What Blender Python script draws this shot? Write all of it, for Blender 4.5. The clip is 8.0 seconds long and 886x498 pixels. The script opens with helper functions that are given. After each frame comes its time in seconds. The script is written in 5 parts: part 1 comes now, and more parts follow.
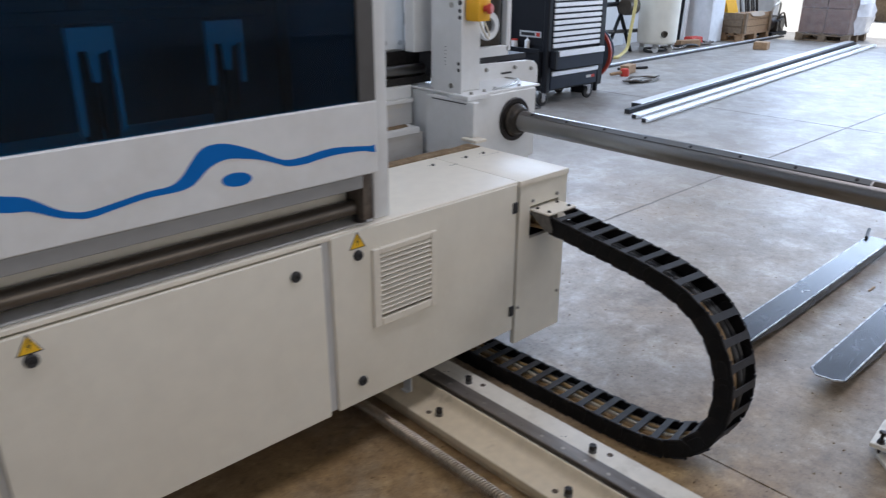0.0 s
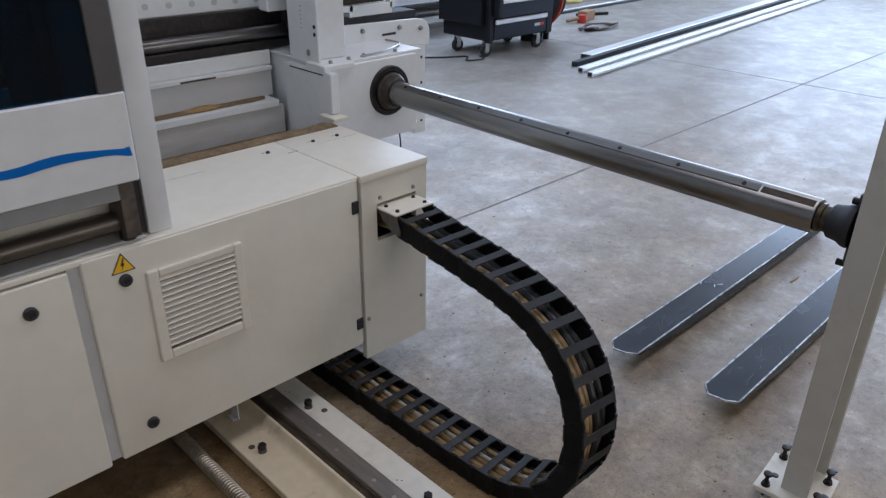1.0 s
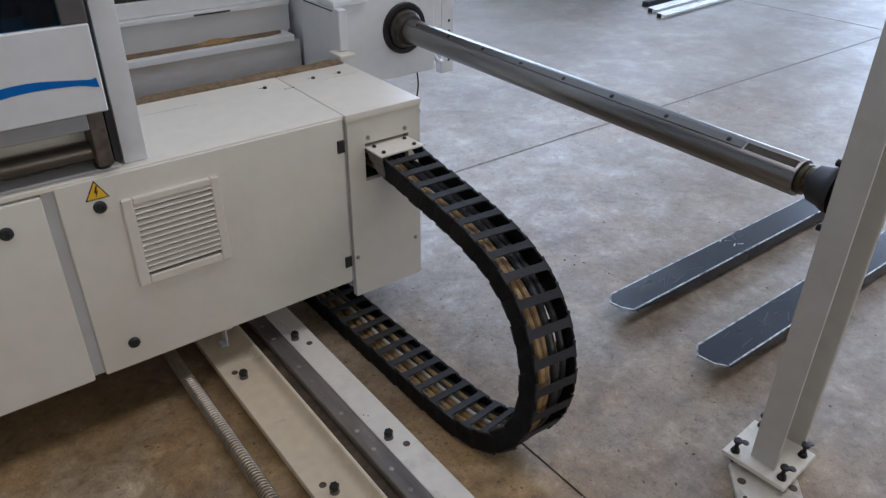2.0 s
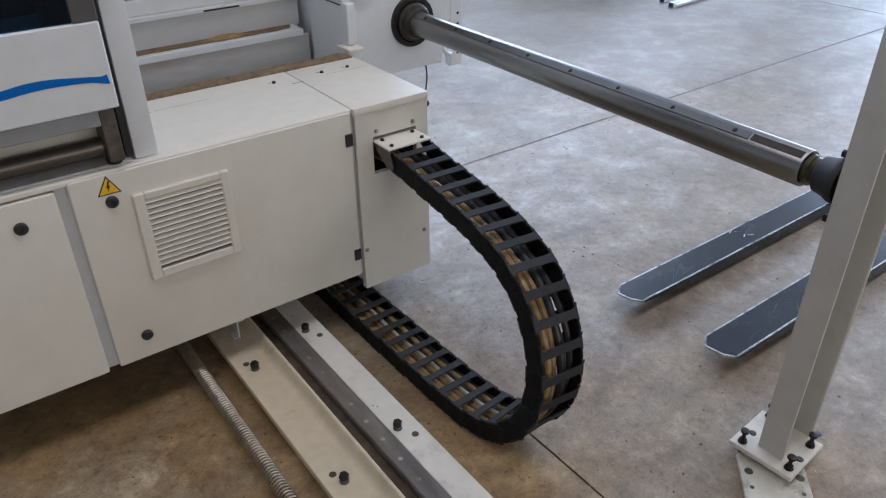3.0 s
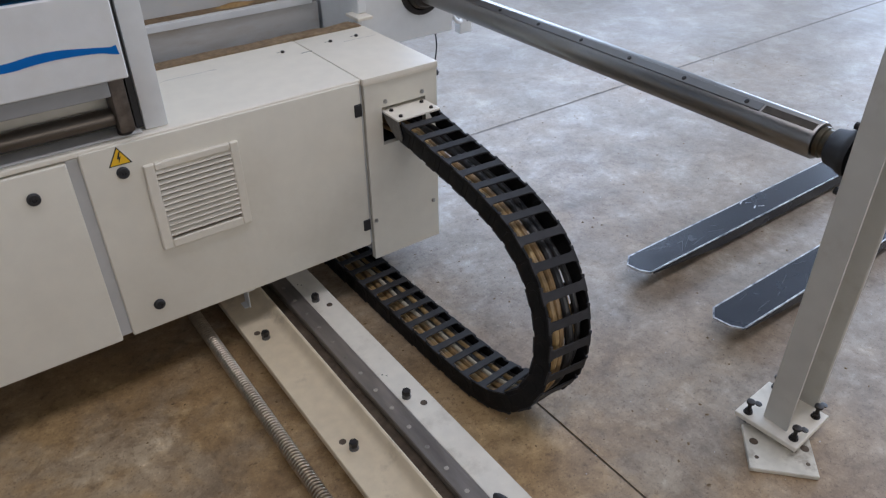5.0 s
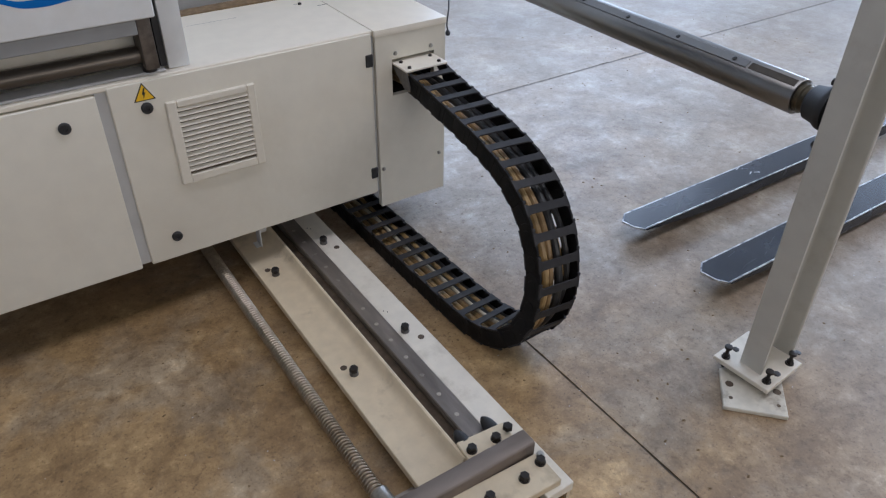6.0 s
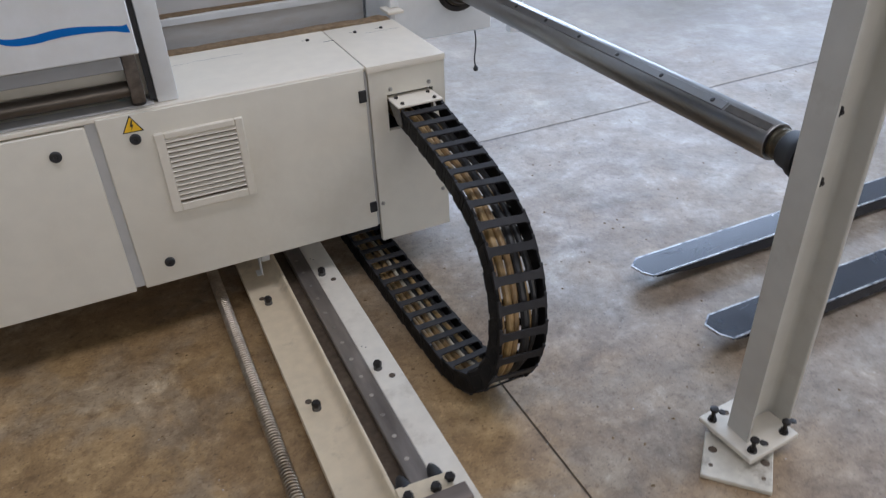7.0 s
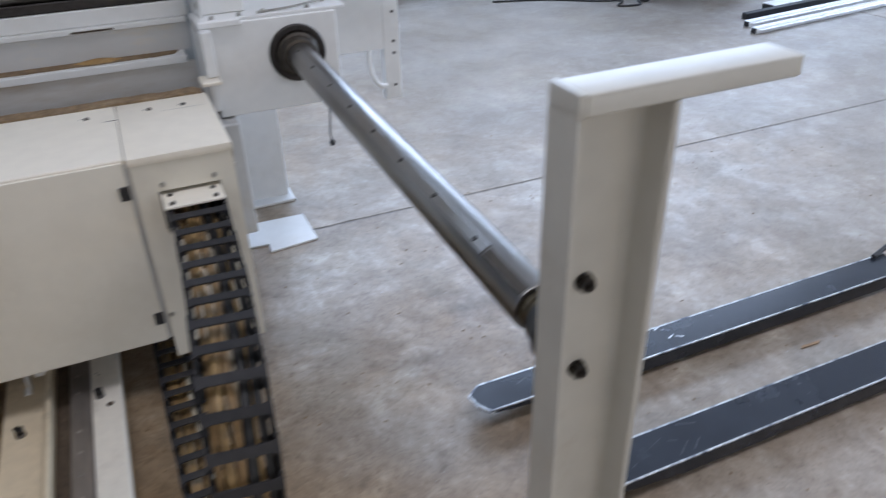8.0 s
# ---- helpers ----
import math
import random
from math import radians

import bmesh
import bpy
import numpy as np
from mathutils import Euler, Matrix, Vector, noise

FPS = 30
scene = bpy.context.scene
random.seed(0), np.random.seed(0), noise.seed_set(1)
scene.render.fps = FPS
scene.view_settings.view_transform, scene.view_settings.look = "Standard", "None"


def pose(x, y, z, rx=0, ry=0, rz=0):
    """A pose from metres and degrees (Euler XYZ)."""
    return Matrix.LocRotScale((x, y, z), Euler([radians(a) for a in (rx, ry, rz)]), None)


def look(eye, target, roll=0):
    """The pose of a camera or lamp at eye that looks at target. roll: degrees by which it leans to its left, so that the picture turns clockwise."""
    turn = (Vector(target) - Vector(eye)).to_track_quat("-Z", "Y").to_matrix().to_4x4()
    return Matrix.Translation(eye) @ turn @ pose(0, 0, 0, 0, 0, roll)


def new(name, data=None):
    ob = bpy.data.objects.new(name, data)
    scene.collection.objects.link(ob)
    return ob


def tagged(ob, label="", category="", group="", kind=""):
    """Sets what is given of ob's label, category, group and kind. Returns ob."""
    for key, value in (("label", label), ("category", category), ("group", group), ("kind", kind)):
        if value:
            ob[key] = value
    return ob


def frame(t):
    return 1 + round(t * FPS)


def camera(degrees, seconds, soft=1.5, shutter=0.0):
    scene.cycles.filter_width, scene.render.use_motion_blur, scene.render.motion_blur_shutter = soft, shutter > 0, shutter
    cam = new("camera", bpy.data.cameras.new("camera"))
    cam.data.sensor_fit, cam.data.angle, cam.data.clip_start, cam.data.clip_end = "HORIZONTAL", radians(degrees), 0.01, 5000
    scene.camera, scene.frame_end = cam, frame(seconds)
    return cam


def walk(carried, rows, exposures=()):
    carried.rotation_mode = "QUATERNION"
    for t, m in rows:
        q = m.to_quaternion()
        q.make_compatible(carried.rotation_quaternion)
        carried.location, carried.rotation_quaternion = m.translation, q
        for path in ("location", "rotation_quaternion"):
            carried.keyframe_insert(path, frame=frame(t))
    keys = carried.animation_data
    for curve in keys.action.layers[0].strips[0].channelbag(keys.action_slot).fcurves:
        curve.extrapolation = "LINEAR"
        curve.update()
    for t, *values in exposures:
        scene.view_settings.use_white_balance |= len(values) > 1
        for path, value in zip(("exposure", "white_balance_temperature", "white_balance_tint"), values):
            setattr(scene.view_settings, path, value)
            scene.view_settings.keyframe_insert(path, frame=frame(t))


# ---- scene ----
cam = camera(62.09, 8.0, soft=1.2, shutter=0.35)
ROWS = [
    (0, (0.3703, 0.4388, 1.4227), (1.6441, 1.7928, 0.6851), 0.18),
    (0.5, (0.7352, 0.4480, 1.4211), (2.0307, 1.7442, 0.6201), 0.59),
    (1, (0.9715, 0.4409, 1.4566), (2.2359, 1.7156, 0.5757), 0.82),
    (1.5, (1.1228, 0.3360, 1.4418), (2.2102, 1.7184, 0.4897), 0.15),
    (2, (1.1917, 0.2621, 1.4658), (2.2378, 1.6239, 0.4406), 0.51),
    (2.2, (1.1963, 0.2515, 1.4634), (2.2326, 1.6072, 0.4203), 0.44),
    (3.5, (1.1969, 0.2419, 1.4823), (2.2009, 1.6242, 0.4426), -0.60),
    (4, (1.1964, 0.2471, 1.4835), (2.2066, 1.6282, 0.4479), -0.60),
    (4.2, (1.1979, 0.2488, 1.4860), (2.2069, 1.6299, 0.4495), -0.66),
    (5.3, (1.1968, 0.2259, 1.4832), (2.1435, 1.5735, 0.3485), -0.50),
    (5.5, (1.1676, 0.1979, 1.4649), (2.1141, 1.5478, 0.3327), 0.15),
    (6, (1.1379, 0.0940, 1.4735), (2.0512, 1.4390, 0.3087), 0.69),
    (6.5, (1.2177, 0.0197, 1.4783), (2.0922, 1.3996, 0.3245), 0.28),
    (7, (1.4801, -0.0489, 1.4681), (2.1608, 1.4801, 0.3732), -2.47),
    (7.5, (1.7863, 0.0266, 1.4192), (2.3839, 1.6206, 0.3694), -3.06),
    (8, (2.2074, 0.1469, 1.4531), (2.8816, 1.7219, 0.4212), -1.67),
]
EXPOSURES = [(0.0, -0.2), (0.8, -0.38), (1.5, -0.44), (2.0, -0.42), (3.5, -0.2), (5.5, -0.18), (8.0, -0.12)]
walk(cam, [(t, look(eye, aim, roll)) for t, eye, aim, roll in ROWS], EXPOSURES)

# ---- daylight ----
world = bpy.data.worlds.new("sky")
world.use_nodes = True
scene.world = world
wn = world.node_tree.nodes
sky = wn.new("ShaderNodeTexSky")
sky.sky_type, sky.sun_disc = "NISHITA", False
sky.sun_elevation, sky.sun_rotation = radians(58), radians(70)
wn["Background"].inputs["Strength"].default_value = 0.12
world.node_tree.links.new(sky.outputs["Color"], wn["Background"].inputs["Color"])

sun = new("sun", bpy.data.lights.new("sun", "SUN"))
sun.data.energy, sun.data.angle, sun.data.color = 5.0, radians(0.5), (1.0, 0.95, 0.88)
sun.matrix_world = look((30, 12, 40), (14, 6.2, 0))


def daylight(name, eye, target, width, height, watts, color):
    """An area lamp for the sky's light in one opening of the hall, real or added."""
    lamp = new(name, bpy.data.lights.new(name, "AREA"))
    lamp.data.shape, lamp.data.size, lamp.data.size_y = "RECTANGLE", width, height
    lamp.data.energy, lamp.data.color = watts, color
    lamp.matrix_world = look(eye, target)
    return lamp


COOL = (0.57, 0.722, 1.0)
daylight("north_window_light", (6.0, 8.05, 4.4), (6.0, 0, 1.0), 13.0, 2.0, 960, COOL)
daylight("east_door_light", (16.45, 2.6, 3.2), (0, 2.0, 0.6), 9.0, 3.1, 990, COOL)
# fill added for the machine's front faces; no window is seen there
daylight("south_fill_light", (3.0, -8.9, 3.6), (2.5, 3.0, 0.6), 9.0, 2.2, 246, (1.0, 0.885, 0.78))
# fill added under the roof for the upper faces; no skylight is seen
daylight("roof_fill_light", (5.0, 0.5, 6.95), (5.0, 0.5, 0), 16.0, 1.6, 330, (0.89, 0.885, 0.99))

# ---- materials ----


def mat(name, color, rough=0.5, metal=0.0, grain=0.0, scale=40.0, stain=None, stain_scale=3.0, stain_at=(0.55, 0.75), bump=0.0, rough_var=0.0, island=0.0, spec=0.5, stretch=(1, 1, 1)):
    """A painted, plastic or metal surface: fine grain, larger stains with a shape of their own, and a little relief."""
    m = bpy.data.materials.new(name)
    m.use_nodes = True
    n, l = m.node_tree.nodes, m.node_tree.links
    b = n["Principled BSDF"]
    b.inputs["Roughness"].default_value, b.inputs["Metallic"].default_value = rough, metal
    b.inputs["Specular IOR Level"].default_value = spec
    co = n.new("ShaderNodeTexCoord")
    grid = n.new("ShaderNodeMapping")
    grid.inputs["Scale"].default_value = stretch
    l.new(co.outputs["Object"], grid.inputs["Vector"])
    base = n.new("ShaderNodeRGB")
    base.outputs[0].default_value = (*color, 1)
    out = base.outputs[0]
    if grain:
        fine = n.new("ShaderNodeTexNoise")
        fine.inputs["Scale"].default_value, fine.inputs["Detail"].default_value = scale, 6
        l.new(grid.outputs["Vector"], fine.inputs["Vector"])
        ramp = n.new("ShaderNodeMapRange")
        ramp.inputs["To Min"].default_value, ramp.inputs["To Max"].default_value = 1 - grain, 1 + grain
        ramp.inputs["From Min"].default_value, ramp.inputs["From Max"].default_value = 0.3, 0.7
        l.new(fine.outputs["Fac"], ramp.inputs["Value"])
        mul = n.new("ShaderNodeMix")
        mul.data_type, mul.blend_type = "RGBA", "MULTIPLY"
        mul.inputs["Factor"].default_value = 1
        l.new(out, mul.inputs["A"])
        l.new(ramp.outputs["Result"], mul.inputs["B"])
        out = mul.outputs["Result"]
        if rough_var:
            rr = n.new("ShaderNodeMapRange")
            rr.inputs["To Min"].default_value, rr.inputs["To Max"].default_value = rough - rough_var, rough + rough_var
            rr.inputs["From Min"].default_value, rr.inputs["From Max"].default_value = 0.3, 0.7
            l.new(fine.outputs["Fac"], rr.inputs["Value"])
            l.new(rr.outputs["Result"], b.inputs["Roughness"])
        if bump:
            bu = n.new("ShaderNodeBump")
            bu.inputs["Strength"].default_value, bu.inputs["Distance"].default_value = bump, 0.002
            l.new(fine.outputs["Fac"], bu.inputs["Height"])
            l.new(bu.outputs["Normal"], b.inputs["Normal"])
    if stain:
        big = n.new("ShaderNodeTexNoise")
        big.inputs["Scale"].default_value, big.inputs["Detail"].default_value, big.inputs["Roughness"].default_value = stain_scale, 8, 0.65
        l.new(grid.outputs["Vector"], big.inputs["Vector"])
        r2 = n.new("ShaderNodeMapRange")
        r2.inputs["From Min"].default_value, r2.inputs["From Max"].default_value = stain_at
        l.new(big.outputs["Fac"], r2.inputs["Value"])
        mx = n.new("ShaderNodeMix")
        mx.data_type = "RGBA"
        l.new(r2.outputs["Result"], mx.inputs["Factor"])
        l.new(out, mx.inputs["A"])
        mx.inputs["B"].default_value = (*stain, 1)
        out = mx.outputs["Result"]
    if island:
        info = n.new("ShaderNodeObjectInfo")
        ir = n.new("ShaderNodeMapRange")
        ir.inputs["To Min"].default_value, ir.inputs["To Max"].default_value = 1 - island, 1 + island
        l.new(info.outputs["Random"], ir.inputs["Value"])
        im = n.new("ShaderNodeMix")
        im.data_type, im.blend_type = "RGBA", "MULTIPLY"
        im.inputs["Factor"].default_value = 1
        l.new(out, im.inputs["A"])
        l.new(ir.outputs["Result"], im.inputs["B"])
        out = im.outputs["Result"]
    l.new(out, b.inputs["Base Color"])
    return m


def concrete(name):
    """Old power-floated concrete: grey, browner by the machine, with brown patches, pale scuffs, pits, and uneven
    polish.
    """
    m = bpy.data.materials.new(name)
    m.use_nodes = True
    n, l = m.node_tree.nodes, m.node_tree.links
    b = n["Principled BSDF"]
    co = n.new("ShaderNodeTexCoord")

    def tex(scale, detail, rough=0.6, warp=0.0):
        t = n.new("ShaderNodeTexNoise")
        t.inputs["Scale"].default_value, t.inputs["Detail"].default_value = scale, detail
        t.inputs["Roughness"].default_value, t.inputs["Distortion"].default_value = rough, warp
        l.new(co.outputs["Object"], t.inputs["Vector"])
        return t.outputs["Fac"]

    def span(value, a, z, lo=0.0, hi=1.0):
        r = n.new("ShaderNodeMapRange")
        for key, v in (("From Min", a), ("From Max", z), ("To Min", lo), ("To Max", hi)):
            r.inputs[key].default_value = v
        l.new(value, r.inputs["Value"])
        return r.outputs["Result"]

    def blend(fac, a, c, kind="MIX"):
        x = n.new("ShaderNodeMix")
        x.data_type, x.blend_type = "RGBA", kind
        l.new(fac, x.inputs["Factor"])
        if isinstance(a, tuple):
            x.inputs["A"].default_value = (*a, 1)
        else:
            l.new(a, x.inputs["A"])
        if isinstance(c, tuple):
            x.inputs["B"].default_value = (*c, 1)
        else:
            l.new(c, x.inputs["B"])
        return x.outputs["Result"]

    cloud = tex(0.9, 10, 0.62, 0.15)
    blot = tex(4.2, 12, 0.68, 0.25)
    smear = tex(16, 10, 0.72, 0.2)
    speck = tex(45, 8, 0.7)
    fine = tex(150, 5, 0.6)
    # distance from a point by the machine, its edge broken by noise, for the brown zone
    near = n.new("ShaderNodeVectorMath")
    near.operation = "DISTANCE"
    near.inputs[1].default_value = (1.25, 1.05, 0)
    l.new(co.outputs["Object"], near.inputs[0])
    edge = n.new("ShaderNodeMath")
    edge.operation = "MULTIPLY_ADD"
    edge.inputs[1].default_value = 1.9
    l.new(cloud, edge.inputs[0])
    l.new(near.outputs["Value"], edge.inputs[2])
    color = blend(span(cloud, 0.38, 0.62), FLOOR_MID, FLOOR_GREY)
    # greyer with distance: the sky's sheen put into the floor colour
    color = blend(span(edge.outputs[0], 3.6, 7.5), color, FLOOR_FAR)
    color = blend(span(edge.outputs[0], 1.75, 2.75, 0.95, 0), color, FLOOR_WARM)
    dull = tex(2.6, 12, 0.66, 0.35)
    color = blend(span(dull, 0.48, 0.60, 0, 0.5), color, FLOOR_DULL)
    mottle_fade = span(edge.outputs[0], 1.9, 6.0, 1.0, 0.28)

    def part_of(value):
        x = n.new("ShaderNodeMath")
        x.operation = "MULTIPLY"
        l.new(value, x.inputs[0])
        l.new(mottle_fade, x.inputs[1])
        return x.outputs[0]

    broad = tex(1.7, 6, 0.55, 0.3)
    color = blend(span(broad, 0.52, 0.66, 0, 0.3), color, WORN, "MULTIPLY")
    color = blend(span(broad, 0.36, 0.50, 0.3, 0), color, DIRTY, "MULTIPLY")
    for value, low, high, worn, dirty in ((blot, 0.48, 0.53, 0.5, 0.5), (smear, 0.48, 0.53, 0.5, 0.55), (speck, 0.45, 0.57, 0.5, 0.65)):
        color = blend(part_of(span(value, high, high + 0.10, 0, worn)), color, WORN, "MULTIPLY")
        color = blend(part_of(span(value, low - 0.11, low, dirty, 0)), color, DIRTY, "MULTIPLY")
    # pale scuffs with ragged edges, and grey smudges
    scuff = tex(5.5, 12, 0.64, 0.35)
    color = blend(part_of(span(scuff, 0.52, 0.575, 0, 0.36)), color, PALE, "MULTIPLY")
    color = blend(part_of(span(scuff, 0.575, 0.62, 0, 0.34)), color, PALE, "MULTIPLY")
    smudge = tex(3.1, 12, 0.62, 0.45)
    color = blend(part_of(span(smudge, 0.40, 0.48, 0.6, 0)), color, SMUDGE, "MULTIPLY")
    fleck = tex(31, 7, 0.62, 0.3)
    color = blend(part_of(span(fleck, 0.56, 0.63, 0, 0.32)), color, PALE, "MULTIPLY")
    color = blend(part_of(span(fleck, 0.37, 0.43, 0.35, 0)), color, SMUDGE, "MULTIPLY")
    color = blend(span(fine, 0.30, 0.40, 0.8, 0), color, (0.04, 0.03, 0.02))
    color = blend(span(fine, 0.58, 0.68, 0, 0.5), color, WORN, "MULTIPLY")
    l.new(color, b.inputs["Base Color"])
    mixr = n.new("ShaderNodeMath")
    mixr.operation = "ADD"
    l.new(span(scuff, 0.44, 0.60, 0.40, 0.29), mixr.inputs[0])
    l.new(span(speck, 0.35, 0.65, 0.14, 0.06), mixr.inputs[1])
    l.new(mixr.outputs[0], b.inputs["Roughness"])
    b.inputs["Specular IOR Level"].default_value = 0.66
    bu = n.new("ShaderNodeBump")
    bu.inputs["Strength"].default_value, bu.inputs["Distance"].default_value = 0.1, 0.004
    l.new(speck, bu.inputs["Height"])
    l.new(bu.outputs["Normal"], b.inputs["Normal"])
    return m


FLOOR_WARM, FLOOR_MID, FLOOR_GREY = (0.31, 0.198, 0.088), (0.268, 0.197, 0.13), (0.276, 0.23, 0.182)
FLOOR_FAR, FLOOR_DULL = (0.272, 0.252, 0.228), (0.232, 0.197, 0.15)
PALE, SMUDGE = (1.42, 1.5, 1.6), (0.74, 0.7, 0.65)
WORN, DIRTY = (1.5, 1.54, 1.6), (0.48, 0.41, 0.34)
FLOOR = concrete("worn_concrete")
GAP = mat("joint_dirt", (0.07, 0.056, 0.042), 0.9, grain=0.3)
JOINT = mat("packed_joint_dirt", (0.195, 0.172, 0.15), 0.9, grain=0.35, scale=30, stain=(0.17, 0.15, 0.13), stain_scale=6, stain_at=(0.5, 0.65))
WHITE = mat("white_enamel", (0.714, 0.72, 0.71), 0.38, grain=0.03, scale=25, stain=(0.6, 0.58, 0.53), stain_scale=2.5, stain_at=(0.55, 0.9), rough_var=0.06)
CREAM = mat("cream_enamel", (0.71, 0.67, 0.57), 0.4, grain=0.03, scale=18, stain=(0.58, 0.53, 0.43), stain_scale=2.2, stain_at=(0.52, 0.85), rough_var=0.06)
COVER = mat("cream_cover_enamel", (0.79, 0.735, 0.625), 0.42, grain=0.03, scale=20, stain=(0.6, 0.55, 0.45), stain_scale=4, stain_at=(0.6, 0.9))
GREYP = mat("grey_enamel", (0.5, 0.5, 0.49), 0.45, grain=0.05, scale=20, stain=(0.42, 0.37, 0.3), stain_scale=3)
LEDGE = mat("dull_ledge_enamel", (0.46, 0.45, 0.43), 0.55, grain=0.08, scale=25, stain=(0.2, 0.17, 0.14), stain_scale=5, stain_at=(0.55, 0.75))
GREYD = mat("mid_grey_enamel", (0.27, 0.27, 0.265), 0.45, grain=0.05, scale=20)
POSTP = mat("post_enamel", (0.57, 0.55, 0.49), 0.38, grain=0.05, scale=14, stain=(0.47, 0.43, 0.36), stain_scale=6, stain_at=(0.54, 0.75), bump=0.12)
DIRTYP = mat("dirty_plate_paint", (0.6, 0.56, 0.47), 0.5, grain=0.12, scale=30, stain=(0.2, 0.15, 0.1), stain_scale=11, stain_at=(0.54, 0.72), bump=0.15)
DUSTYP = mat("dusty_grey_enamel", (0.5, 0.49, 0.47), 0.5, grain=0.06, scale=18, stain=(0.36, 0.28, 0.2), stain_scale=5, stain_at=(0.48, 0.75), stretch=(0.35, 1, 1.6))
PALEDUST = mat("dust_smeared_enamel", (0.55, 0.55, 0.54), 0.5, grain=0.04, scale=18, stain=(0.62, 0.56, 0.46), stain_scale=9, stain_at=(0.55, 0.7), stretch=(0.4, 1, 1.4))
RAILP = mat("rail_paint", (0.645, 0.54, 0.38), 0.45, grain=0.06, scale=30, stain=(0.3, 0.24, 0.16), stain_scale=7, stain_at=(0.56, 0.78), bump=0.08)
# paler than the paint above, for the right plate and post foot
RAILW = mat("pale_rail_paint", (0.72, 0.665, 0.565), 0.4, grain=0.05, scale=30, stain=(0.4, 0.34, 0.26), stain_scale=6, stain_at=(0.58, 0.85), bump=0.06)
DUST = mat("brown_wood_dust", (0.2, 0.135, 0.075), 0.95, grain=0.3, scale=60, stain=(0.32, 0.24, 0.15), stain_scale=12, bump=0.4)
SAWDUST = mat("orange_sawdust", (0.34, 0.21, 0.085), 0.95, grain=0.3, scale=70, stain=(0.45, 0.33, 0.18), stain_scale=20, bump=0.4)
# dust in the rail trough, and the shade between the vent slats
DUST_SHADE = mat("oily_dust_and_shade", (0.085, 0.06, 0.04), 0.8, grain=0.3, scale=50, stain=(0.16, 0.12, 0.08), stain_scale=10, bump=0.3)
STEEL = mat("turned_steel", (0.27, 0.265, 0.262), 0.3, 0.92, grain=0.03, scale=60, stain=(0.235, 0.215, 0.19), stain_scale=2.2, stain_at=(0.45, 0.8), rough_var=0.02)
BRACKET = mat("stained_bracket_steel", (0.085, 0.068, 0.055), 0.5, 0.5, grain=0.25, scale=30, stain=(0.2, 0.17, 0.14), stain_scale=9, stain_at=(0.5, 0.7))
GUIDE = mat("oily_guide_steel", (0.235, 0.205, 0.18), 0.42, 0.6, grain=0.2, scale=30, stain=(0.09, 0.072, 0.058), stain_scale=6, stain_at=(0.5, 0.75), stretch=(1, 0.2, 1))
PLUG = mat("dull_guide_plug", (0.30, 0.265, 0.22), 0.55, grain=0.3, scale=60, stain=(0.2, 0.17, 0.13), stain_scale=30, island=0.45)
BARST = mat("brown_bar_steel", (0.20, 0.165, 0.14), 0.45, 0.55, grain=0.12, scale=30, stain=(0.13, 0.1, 0.08), stain_scale=5, stain_at=(0.5, 0.75), stretch=(0.3, 1, 1))
RAILST = mat("ground_rail_steel", (0.36, 0.32, 0.285), 0.5, 0.75, grain=0.15, scale=35, stain=(0.2, 0.16, 0.13), stain_scale=8)
BLACKST = mat("blackened_steel", (0.034, 0.03, 0.028), 0.4, 0.6, grain=0.3, scale=60, stain=(0.09, 0.07, 0.05), stain_scale=15, stain_at=(0.6, 0.8))
GTUBE = mat("oily_guide_tube", (0.125, 0.108, 0.09), 0.38, 0.7, grain=0.15, scale=25, stain=(0.1, 0.085, 0.07), stain_scale=6, stretch=(0.3, 1, 1))
TUBE = mat("dark_steel_tube", (0.075, 0.07, 0.066), 0.35, 0.8, grain=0.2, scale=25, stain=(0.22, 0.18, 0.13), stain_scale=6)
BROWNST = mat("oily_brown_steel", (0.075, 0.06, 0.045), 0.42, 0.7, grain=0.25, scale=50, stain=(0.06, 0.05, 0.045), stain_scale=14)
HUB = mat("oily_hub_steel", (0.05, 0.042, 0.034), 0.4, 0.6, grain=0.25, scale=50, stain=(0.1, 0.08, 0.055), stain_scale=14)
BRASS = mat("dull_bronze_collar", (0.13, 0.105, 0.07), 0.35, 0.9, grain=0.2, scale=60, stain=(0.05, 0.045, 0.035), stain_scale=20)
ZINC = mat("zinc_bolt", (0.4, 0.39, 0.36), 0.4, 0.9, grain=0.2, scale=120)
ZINCD = mat("dull_zinc_sheet", (0.16, 0.155, 0.15), 0.45, 0.8, grain=0.2, scale=60, stain=(0.07, 0.06, 0.05), stain_scale=20)
RUNG = mat("grey_chain_plastic", (0.024, 0.0225, 0.0235), 0.62, grain=0.2, scale=40, stain=(0.05, 0.043, 0.036), stain_scale=14, stain_at=(0.55, 0.8), island=0.2, spec=0.3)
PLASTIC = mat("black_chain_plastic", (0.0055, 0.0052, 0.0055), 0.6, grain=0.25, scale=35, stain=(0.03, 0.024, 0.018), stain_scale=9, stain_at=(0.56, 0.8), rough_var=0.1, island=0.25, spec=0.2)
RUBBER = mat("black_rubber", (0.02, 0.02, 0.021), 0.6, grain=0.2, scale=60)
HOSE_Y = mat("yellow_brown_cable", (0.36, 0.235, 0.10), 0.42, grain=0.2, scale=40, stain=(0.13, 0.085, 0.04), stain_scale=12)
HOSE_W = mat("cream_cable", (0.5, 0.44, 0.33), 0.4, grain=0.15, scale=40, stain=(0.35, 0.27, 0.16), stain_scale=12)
HOSE_B = mat("brown_cable", (0.30, 0.19, 0.085), 0.45, grain=0.25, scale=40, stain=(0.07, 0.05, 0.03), stain_scale=12)
